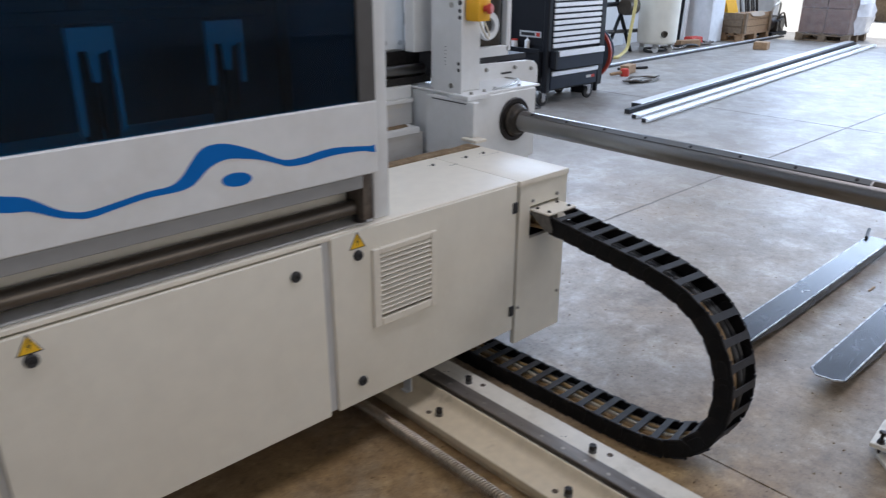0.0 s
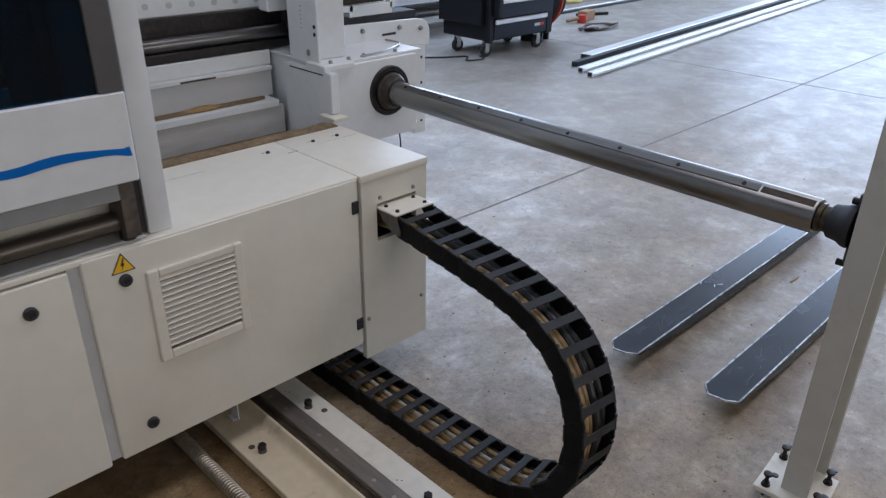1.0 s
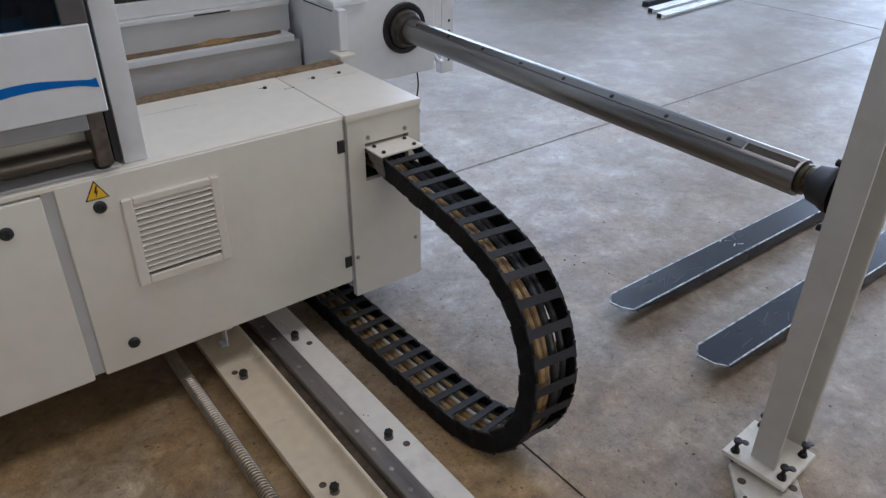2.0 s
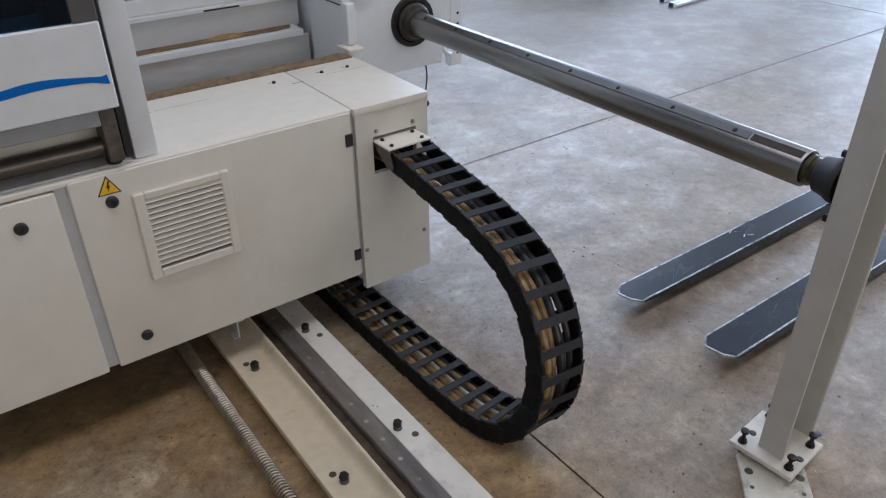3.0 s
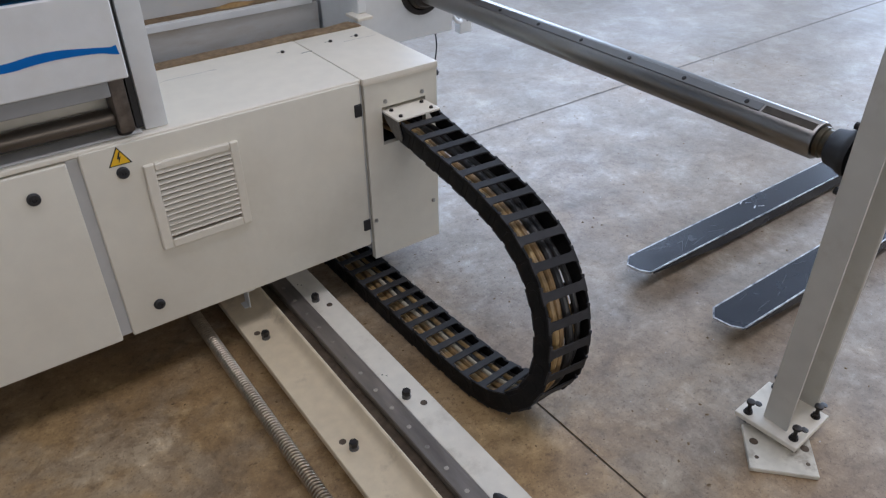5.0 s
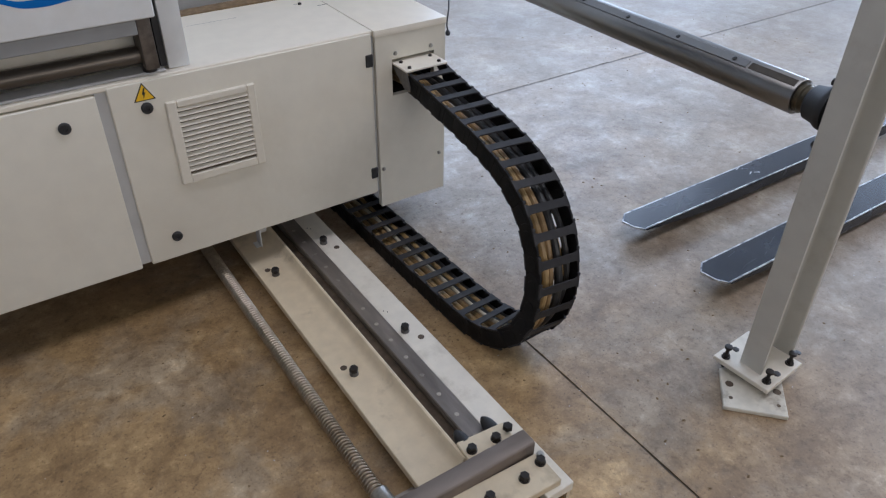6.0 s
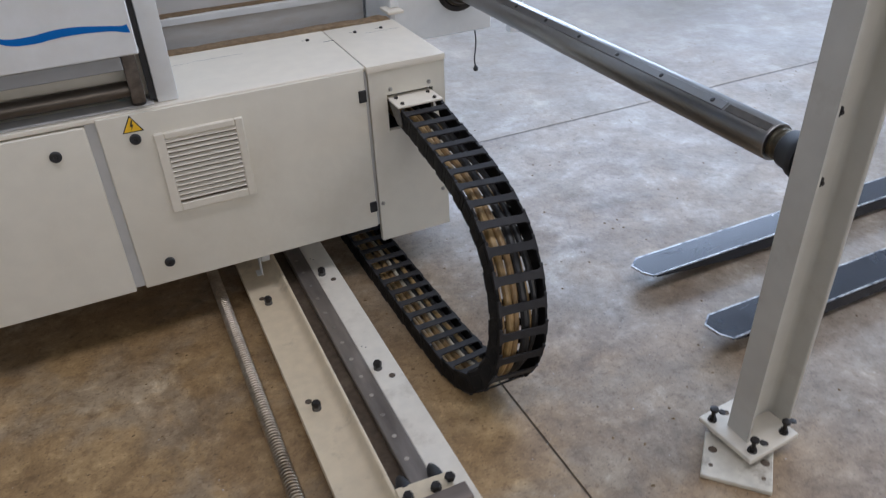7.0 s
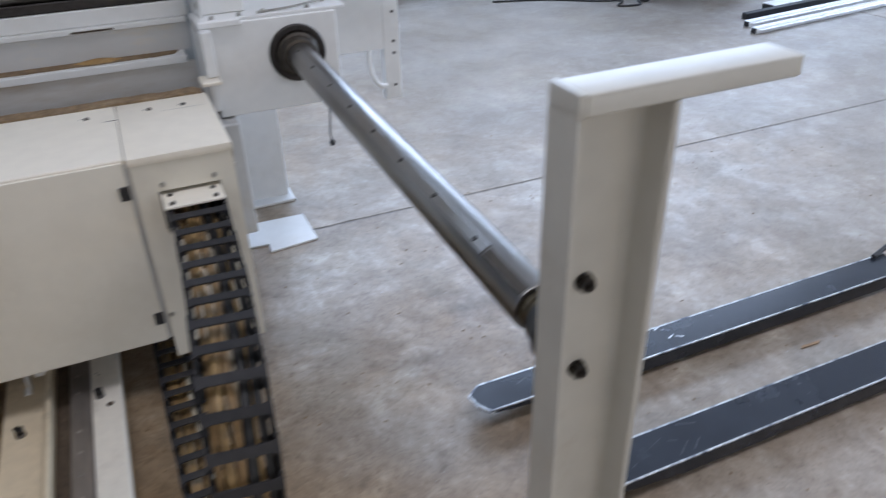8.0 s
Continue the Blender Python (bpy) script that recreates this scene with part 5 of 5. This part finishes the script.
# ---- dark tube rack behind the machine ----
tubes = thing("tube_rack", "low steel rack with long black tubes by the hall wall", "rack", (6.2, 6.9, 0.0))
for x in (4.4, 6.3, 8.1):
    part("upright", box((x, x + 0.06), (7.12, 7.18), (0.0, 1.1), 0.004), CABIN, tubes)
    for z in (0.10, 0.40, 0.70):
        part("arm", box((x, x + 0.06), (6.62, 7.12), (z, z + 0.05), 0.004), CABIN, tubes)
for j, z in enumerate((0.195, 0.495, 0.795)):
    for k in range(5):
        part("tube", rod((4.1 + 0.05 * k, 6.67 + 0.095 * k, z), (8.3 + 0.04 * (k * 7 % 5), 6.67 + 0.095 * k, z), 0.043, 14), BLACKST if (k + j) % 3 else TUBE, tubes)
cord = thing("loose_cable", "thin dark cable lying loose on the concrete", "cable", (6.0, 5.6, 0.0))
part("cord", sweep(spline([(5.2, 5.9, 0.008), (5.6, 5.75, 0.008), (5.95, 5.5, 0.008), (6.15, 5.38, 0.008), (6.02, 5.25, 0.008), (6.2, 5.2, 0.008), (6.28, 5.34, 0.008)], 0.03), 0.008, 8), RUBBER, cord)

# ---- along the hall wall ----
tank = thing("plastic_tank", "tall round cream plastic tank on castors by the wall", "tank", (11.02, 6.93, 0.0))
part("body", lathe([(0, 0.14), (0.29, 0.14), (0.31, 0.17), (0.325, 1.0), (0.325, 1.6), (0.31, 1.65), (0, 1.68)], (11.02, 6.93, 0), (0, 0, 1), 40), TANKP, tank)
part("outlet", lathe([(0.0, 0.01), (0.03, 0.01), (0.035, 0.03), (0.05, 0.035), (0.05, 0.0)], (10.82, 6.69, 0.30), (-0.6, -1, 0), 20), BROWNST, tank, "round brown outlet")
for a in range(4):
    x, y = 11.02 + 0.22 * math.cos(a * 1.571 + 0.5), 6.93 + 0.22 * math.sin(a * 1.571 + 0.5)
    part("castor", lathe([(0, -0.02), (0.05, -0.02), (0.05, 0.02), (0, 0.02)], (x, y, 0.05), (1, 0.3, 0), 16), WHITE, tank, "pale castor wheel")
    part("castor_fork", box((x - 0.03, x + 0.03), (y - 0.03, y + 0.03), (0.07, 0.145)), ZINC, tank)

stand = thing("hose_stand", "dark blue steel stand with a hanging yellow hose", "stand", (8.9, 6.9, 0.0))
for x0, x1 in ((8.6, 9.3), (9.3, 8.7)):
    part("strut", rod((x0, 6.9, 0.0), (x1, 6.95, 1.1), 0.03, 10), CABIN, stand)
part("beam", rod((8.4, 6.92, 0.75), (9.8, 6.92, 0.75), 0.035, 10), CABIN, stand)
part("beam", rod((8.4, 6.92, 0.35), (10.1, 6.92, 0.30), 0.03, 10), TUBE, stand)
part("motor", lathe([(0, 0), (0.12, 0), (0.13, 0.05), (0.13, 0.24), (0.08, 0.3), (0, 0.3)], (8.8, 6.75, 0.72), (1, 0, 0), 20), BROWNST, stand)
part("hose", sweep(spline([(8.748, 6.55, 1.071), (8.791, 6.55, 0.829), (8.758, 6.55, 0.585), (8.709, 6.55, 0.339), (8.668, 6.55, 0.132), (8.47, 6.53, 0.04), (8.3, 6.5, 0.026), (8.1, 6.6, 0.026)], 0.04), 0.026, 10), HOSEYEL, stand, "yellow hose")
board = thing("wall_sheet", "white sheet standing against the wall", "sheet", (9.3, 7.35, 0.0))
part("sheet", box((8.6, 10.2), (7.3, 7.34), (0.0, 1.4), 0.004), WHITE, board)

settle(0.33, 0.14, tank)
settle(1.75, 0.45, stand)
settle(1.6, 0.7, board)
for y, h, material, label in ((7.7, 2.2, RED, "red painted steel length leaning on the wall pier"), (7.63, 2.4, CABIN, "dark steel length leaning on the wall pier"), (7.54, 2.4, WHITE, "white plastic pipe leaning on the wall pier")):
    f = thing("leaning_pipe", label, "pipe", (12.98, y, 0.0), "lengths leaning on the pier")
    part("length", rod((12.98, y, 0.0), (13.155, y + 0.02, h), 0.042, 12), material, f)
beam = thing("timber_block", "raw pine offcut lying by the wall", "timber", (12.3, 7.05, 0.0))
part("block", box((12.1, 12.55), (6.98, 7.12), (0.0, 0.12), 0.006, turn=-18), WOOD, beam)
redbox = thing("red_case", "small red plastic case by the wall pier", "case", (12.75, 7.2, 0.0))
part("case", box((12.6, 12.9), (7.1, 7.28), (0.0, 0.14), 0.03, turn=-12, seg=2), RED, redbox)
heap = thing("cable_heap", "tangle of dark cables lying on the floor by the wall", "cable", (12.133, 7.062, 0.0))
random.seed(31)
for k in range(4):
    u = 11.484 + 0.45 * k
    pts = [(u + 0.33 * math.cos(j * 0.8 + k) + random.uniform(-0.08, 0.08), 7.062 + 0.13 * math.sin(j * 0.8 + k) + random.uniform(-0.05, 0.05), 0.018 + 0.012 * (j % 4)) for j in range(14)]
    part("cable", sweep(spline(pts, 0.04), 0.016, 8), (RUBBER, BROWNST)[k % 2], heap)
offcut = thing("timber_block", "raw pine block lying on the floor", "timber", (12.97, 6.05, 0.0))
part("block", box((12.85, 13.1), (5.95, 6.17), (0.0, 0.12), 0.006, turn=14), WOOD, offcut)
offcut = thing("timber_block", "small raw pine block beside a red cap", "timber", (8.95, 6.0, 0.0))
part("block", box((8.82, 9.08), (5.94, 6.06), (0.0, 0.11), 0.005, turn=12), WOOD, offcut)
capr = thing("red_mallet", "red-headed mallet lying on the concrete", "mallet", (8.62, 5.82, 0.0))
part("head", lathe([(0, 0), (0.055, 0), (0.06, 0.02), (0.05, 0.09), (0, 0.1)], (8.62, 5.82, 0.0), (0, 0, 1), 18), RED, capr)
part("handle", rod((8.62, 5.82, 0.05), (8.42, 5.90, 0.03), 0.02, 10), WOOD, capr)
coil = thing("strap_coil", "coil of brown cord lying on the floor", "cord", (8.05, 5.3, 0.0))
random.seed(4)
pts = [(8.1 + (0.3 + 0.04 * math.sin(k * 0.7)) * math.cos(k * 0.42), 5.3 + (0.12 + 0.02 * math.cos(k * 0.9)) * math.sin(k * 0.42), 0.015 + 0.006 * (k % 5)) for k in range(44)]
part("cord", sweep(spline(pts, 0.03), 0.010, 8), BROWNST, coil)
part("tail", rod((7.80, 5.28, 0.02), (7.98, 5.22, 0.02), 0.018, 10), RUBBER, coil)
settle(0.08, 0.06, capr)
settle(0.4, 0.2, coil)
short = thing("short_bar", "short dark steel bar on the floor", "bar", (9.2, 6.15, 0.0))
part("bar", rod((9.05, 6.22, 0.02), (9.5, 6.05, 0.02), 0.018, 10), BLACKST, short)


def pallet(x, y, w, d, label, wood):
    f = thing("pallet", label, "pallet", (x, y, 0.0), "pallets by the wall")
    for k in range(5):
        yy = y - d / 2 + 0.05 + k * (d - 0.1) / 4
        part("deck_board", box((x - w / 2, x + w / 2), (yy - 0.05, yy + 0.05), (0.122, 0.144), 0.003), wood, f)
    for k in range(3):
        xx = x - w / 2 + 0.06 + k * (w - 0.12) / 2
        part("bearer", box((xx - 0.05, xx + 0.05), (y - d / 2, y + d / 2), (0.10, 0.122), 0.003), wood, f)
        for j in range(3):
            yy = y - d / 2 + 0.07 + j * (d - 0.14) / 2
            part("block", box((xx - 0.05, xx + 0.05), (yy - 0.07, yy + 0.07), (0.022, 0.10), 0.004), wood, f)
        part("skid", box((xx - 0.05, xx + 0.05), (y - d / 2, y + d / 2), (0.0, 0.022), 0.002), wood, f)
    return f


crate_pallet = pallet(13.25, 6.75, 1.1, 0.75, "wooden pallet carrying an open crate", WOOD)
crate = thing("wooden_crate", "open brown wooden crate with paper on a pallet", "crate", (13.2, 6.75, 0.145))
for z in (0.145, 0.265, 0.385):
    part("board", box((12.72, 13.78), (6.38, 6.40), (z, z + 0.11), 0.003), WOOD, crate)
    part("board", box((12.70, 12.72), (6.40, 7.1), (z, z + 0.11), 0.003), OLDWOOD, crate)
for x in (12.725, 13.70):
    part("corner_post", box((x, x + 0.07), (6.345, 6.38), (0.145, 0.50), 0.004), OLDWOOD, crate)
for x, t in ((12.95, 14), (13.32, -9), (13.55, 5)):
    part("scrap", box((x, x + 0.3), (6.5, 6.75), (0.44, 0.475), 0.004, turn=t), CARTON, crate, "scrap of brown board")
part("lining", box((12.74, 13.76), (6.42, 7.1), (0.145, 0.40), 0.004), CARTON, crate)
part("paper", prism([(12.86, 0.505), (13.4, 0.525), (13.47, 0.45), (13.3, 0.425), (13.0, 0.44)], "y", 6.352, 6.372), CARDP, crate, "pale cardboard flap hanging over the side")
slide = thing("yellow_beam", "yellow painted steel length leaning behind the crate", "beam", (14.898, 7.7, 0.0))
part("length", prism([(15.133, 0.0), (13.822, 1.9), (14.253, 1.9), (15.564, 0.0)], "y", 7.66, 7.74, 0.008), YELLOW, slide)
rack = thing("pipe_rack", "dark bundle of pipes standing behind the crate", "pipes", (15.622, 7.8, 0.0))
random.seed(9)
for k in range(8):
    x = 15.622 + 0.098 * k
    part("pipe", rod((x, 7.7, 0.0), (x + random.uniform(-0.04, 0.04), 8.0, random.uniform(1.3, 1.9)), random.uniform(0.016, 0.03), 10), random.choice((TUBE, BROWNST, GREYP, BLACKST)), rack)
pump = thing("pump_unit", "greasy black pump and motor on the floor", "pump", (14.0, 6.5, 0.0))
part("motor", lathe([(0, 0), (0.11, 0), (0.13, 0.04), (0.13, 0.3), (0.09, 0.36), (0, 0.36)], (13.75, 6.35, 0.22), (1, -0.2, 0), 20), BLACKST, pump)
part("gearbox", box((14.05, 14.3), (6.2, 6.5), (0.0, 0.36), 0.03, seg=2), BLACKST, pump)
part("base", box((13.7, 14.35), (6.15, 6.55), (0.0, 0.07), 0.008), CABIN, pump)
part("valve_block", box((13.86, 14.0), (6.17, 6.34), (0.07, 0.27), 0.012, turn=12), BLACKST, pump)
part("pulley", lathe([(0, 0), (0.1, 0), (0.11, 0.012), (0.085, 0.03), (0.11, 0.048), (0.1, 0.06), (0, 0.06)], (14.12, 6.16, 0.22), (0, 1, 0), 24), TUBE, pump, "grooved steel pulley")
part("pipe", sweep(spline([(13.95, 6.22, 0.27), (13.98, 6.18, 0.38), (14.12, 6.17, 0.42), (14.3, 6.2, 0.30), (14.42, 6.2, 0.12)], 0.03), 0.018, 8), BROWNST, pump, "brown bent pipe")
part("handle", sweep(spline([(13.8, 6.3, 0.34), (13.85, 6.25, 0.55), (14.1, 6.25, 0.6), (14.2, 6.3, 0.36)], 0.03), 0.02, 8), ZINC, pump)

load_pallet = pallet(13.75, 5.42, 0.9, 0.95, "greyed wooden pallet under a wrapped load", OLDWOOD)
load = thing("wrapped_load", "brown cartons wrapped in glossy clear stretch film on a pallet", "wrapped load", (13.75, 5.42, 0.144))
for k, (x0, x1, y0, y1) in enumerate(((13.32, 13.74, 4.98, 5.40), (13.75, 14.18, 4.98, 5.40), (13.32, 13.74, 5.41, 5.86), (13.75, 14.18, 5.41, 5.86))):
    for z0, z1 in ((0.145, 0.58), (0.585, 1.0)):
        part("carton", box((x0, x1), (y0, y1), (z0, z1), 0.012), WRAP, load)
random.seed(21)


def film_skin(x0, x1, y0, y1, z0, z1, slack):
    """A closed wall of creased film round a stack, with folds that run down and across."""
    ring = []
    for (ax, ay), (bx, by), n in (((x0, y0), (x1, y0), 12), ((x1, y0), (x1, y1), 8), ((x1, y1), (x0, y1), 8), ((x0, y1), (x0, y0), 14)):
        ring += [(ax + (bx - ax) * k / n, ay + (by - ay) * k / n, by - ay, ax - bx) for k in range(n)]
    bm = bmesh.new()
    rows = []
    for j in range(13):
        z = z0 + (z1 - z0) * j / 12
        row = []
        for x, y, nx, ny in ring:
            m = math.hypot(nx, ny)
            out = 0.006 + slack * (1.6 if ny < -0.1 and x > x0 + 0.25 else 1.0) * random.random() ** 2
            row.append(bm.verts.new((x + nx / m * out, y + ny / m * out, z + random.uniform(-0.02, 0.02) * (0 < j < 12))))
        rows.append(row)
    for low_row, top_row in zip(rows, rows[1:]):
        for k in range(len(ring)):
            m = (k + 1) % len(ring)
            bm.faces.new((low_row[k], low_row[m], top_row[m], top_row[k]))
    return bm


part("film_skin", film_skin(13.318, 14.182, 4.978, 5.862, 0.12, 1.02, 0.045), CLEARFILM, load, "creased clear stretch film")
bm = bmesh.new()
rows = []
for j in range(9):
    row = []
    for k in range(9):
        u, v = k / 8, j / 8
        bulge = 0.05 + 0.17 * math.sin(math.pi * min(1, v * 1.15)) * math.sin(math.pi * u) + random.uniform(-0.035, 0.035)
        row.append(bm.verts.new((13.42 + 0.76 * u + random.uniform(-0.02, 0.02), 4.975 - bulge, 0.13 + 0.86 * v)))
    rows.append(row)
for low_row, top_row in zip(rows, rows[1:]):
    for k in range(8):
        bm.faces.new((low_row[k], low_row[k + 1], top_row[k + 1], top_row[k]))
part("film_flap", bm, CREASED, load, "crumpled bulge of loose whitish film")
trestle = thing("wood_stack", "brown weathered timber stack standing in the sunlit yard", "timber", (22.3, 6.7, -0.06))
for x, y in ((21.75, 7.0), (21.75, 6.0), (22.75, 7.0), (22.75, 6.0)):
    part("leg", box((x - 0.16, x + 0.16), (y - 0.22, y + 0.22), (-0.06, 0.5), 0.01), OLDWOOD, trestle)
for k in range(5):
    part("plank", box((21.5 + 0.31 * k, 21.79 + 0.31 * k), (5.7, 7.3), (0.502, 0.66), 0.01), OLDWOOD, trestle)
settle(1.05, 0.42, crate_pallet, crate)
settle(1.55, 0.75, pump)
settle(1.65, 0.45, load_pallet, load)

# ---- chips and grit on the floor ----
random.seed(21)
verts, faces = [], []
for k in range(700):
    x, y = random.uniform(2.3, 5.2), random.uniform(-0.2, 3.4)
    if k > 460:
        x, y = random.uniform(0.6, 2.6), random.uniform(0.4, 1.9)
    r = random.choice((0.0015, 0.002, 0.003, 0.004))
    a = random.uniform(0, 6.28)
    c, n = Vector((x, y, 0)), len(verts)
    for dx, dy, z in ((-1, -0.6, 0), (1.2, -0.5, 0), (0.9, 0.7, 0), (-0.8, 0.6, 0), (0, 0, 0.8)):
        verts.append((x + r * (dx * math.cos(a) - dy * math.sin(a)) * 1.4, y + r * (dx * math.sin(a) + dy * math.cos(a)), 0.0002 + z * r))
    faces += [(n, n + 1, n + 4), (n + 1, n + 2, n + 4), (n + 2, n + 3, n + 4), (n + 3, n, n + 4)]
me = bpy.data.meshes.new("floor_grit")
me.from_pydata(verts, [], faces)
me.materials.append(DUST)
tagged(new("floor_grit", me), "brown wood chips and grit scattered on the concrete", "grit", kind="stuff")
verts, faces = [], []
for k in range(220):
    x, y = (random.uniform(2.05, 4.6), random.uniform(0.1, 2.9)) if k < 190 else (random.uniform(0.7, 1.55), random.uniform(0.5, 1.8))
    r, a, n = random.uniform(0.0008, 0.0022), random.uniform(0, 6.28), len(verts)
    for dx, dy in ((-1, -0.5), (0.9, -0.7), (1.2, 0.4), (-0.3, 0.9)):
        verts.append((x + r * (dx * math.cos(a) - dy * math.sin(a)), y + r * (dx * math.sin(a) + dy * math.cos(a)), 0.0012))
    verts.append((x, y, 0.0003))
    faces += [(n, n + 1, n + 2, n + 3), (n + 1, n, n + 4), (n + 2, n + 1, n + 4), (n + 3, n + 2, n + 4), (n, n + 3, n + 4)]
me = bpy.data.meshes.new("paint_flakes")
me.from_pydata(verts, [], faces)
me.materials.append(GREYP)
tagged(new("paint_flakes", me), "pale paint flakes scattered on the concrete", "grit", kind="stuff")
for x, y, a, n in ((3.94, 1.337, 40, 0.04),):
    chip = thing("wood_chip", "thin pale wood splinter lying on the concrete", "splinter", (x, y, 0.0), "splinters on the floor")
    part("splinter", prism([(x - n, y - 0.004), (x + n * 0.7, y - 0.006), (x + n, y + 0.002), (x - n * 0.8, y + 0.005)], "z", 0.0, 0.004), WOOD, chip)
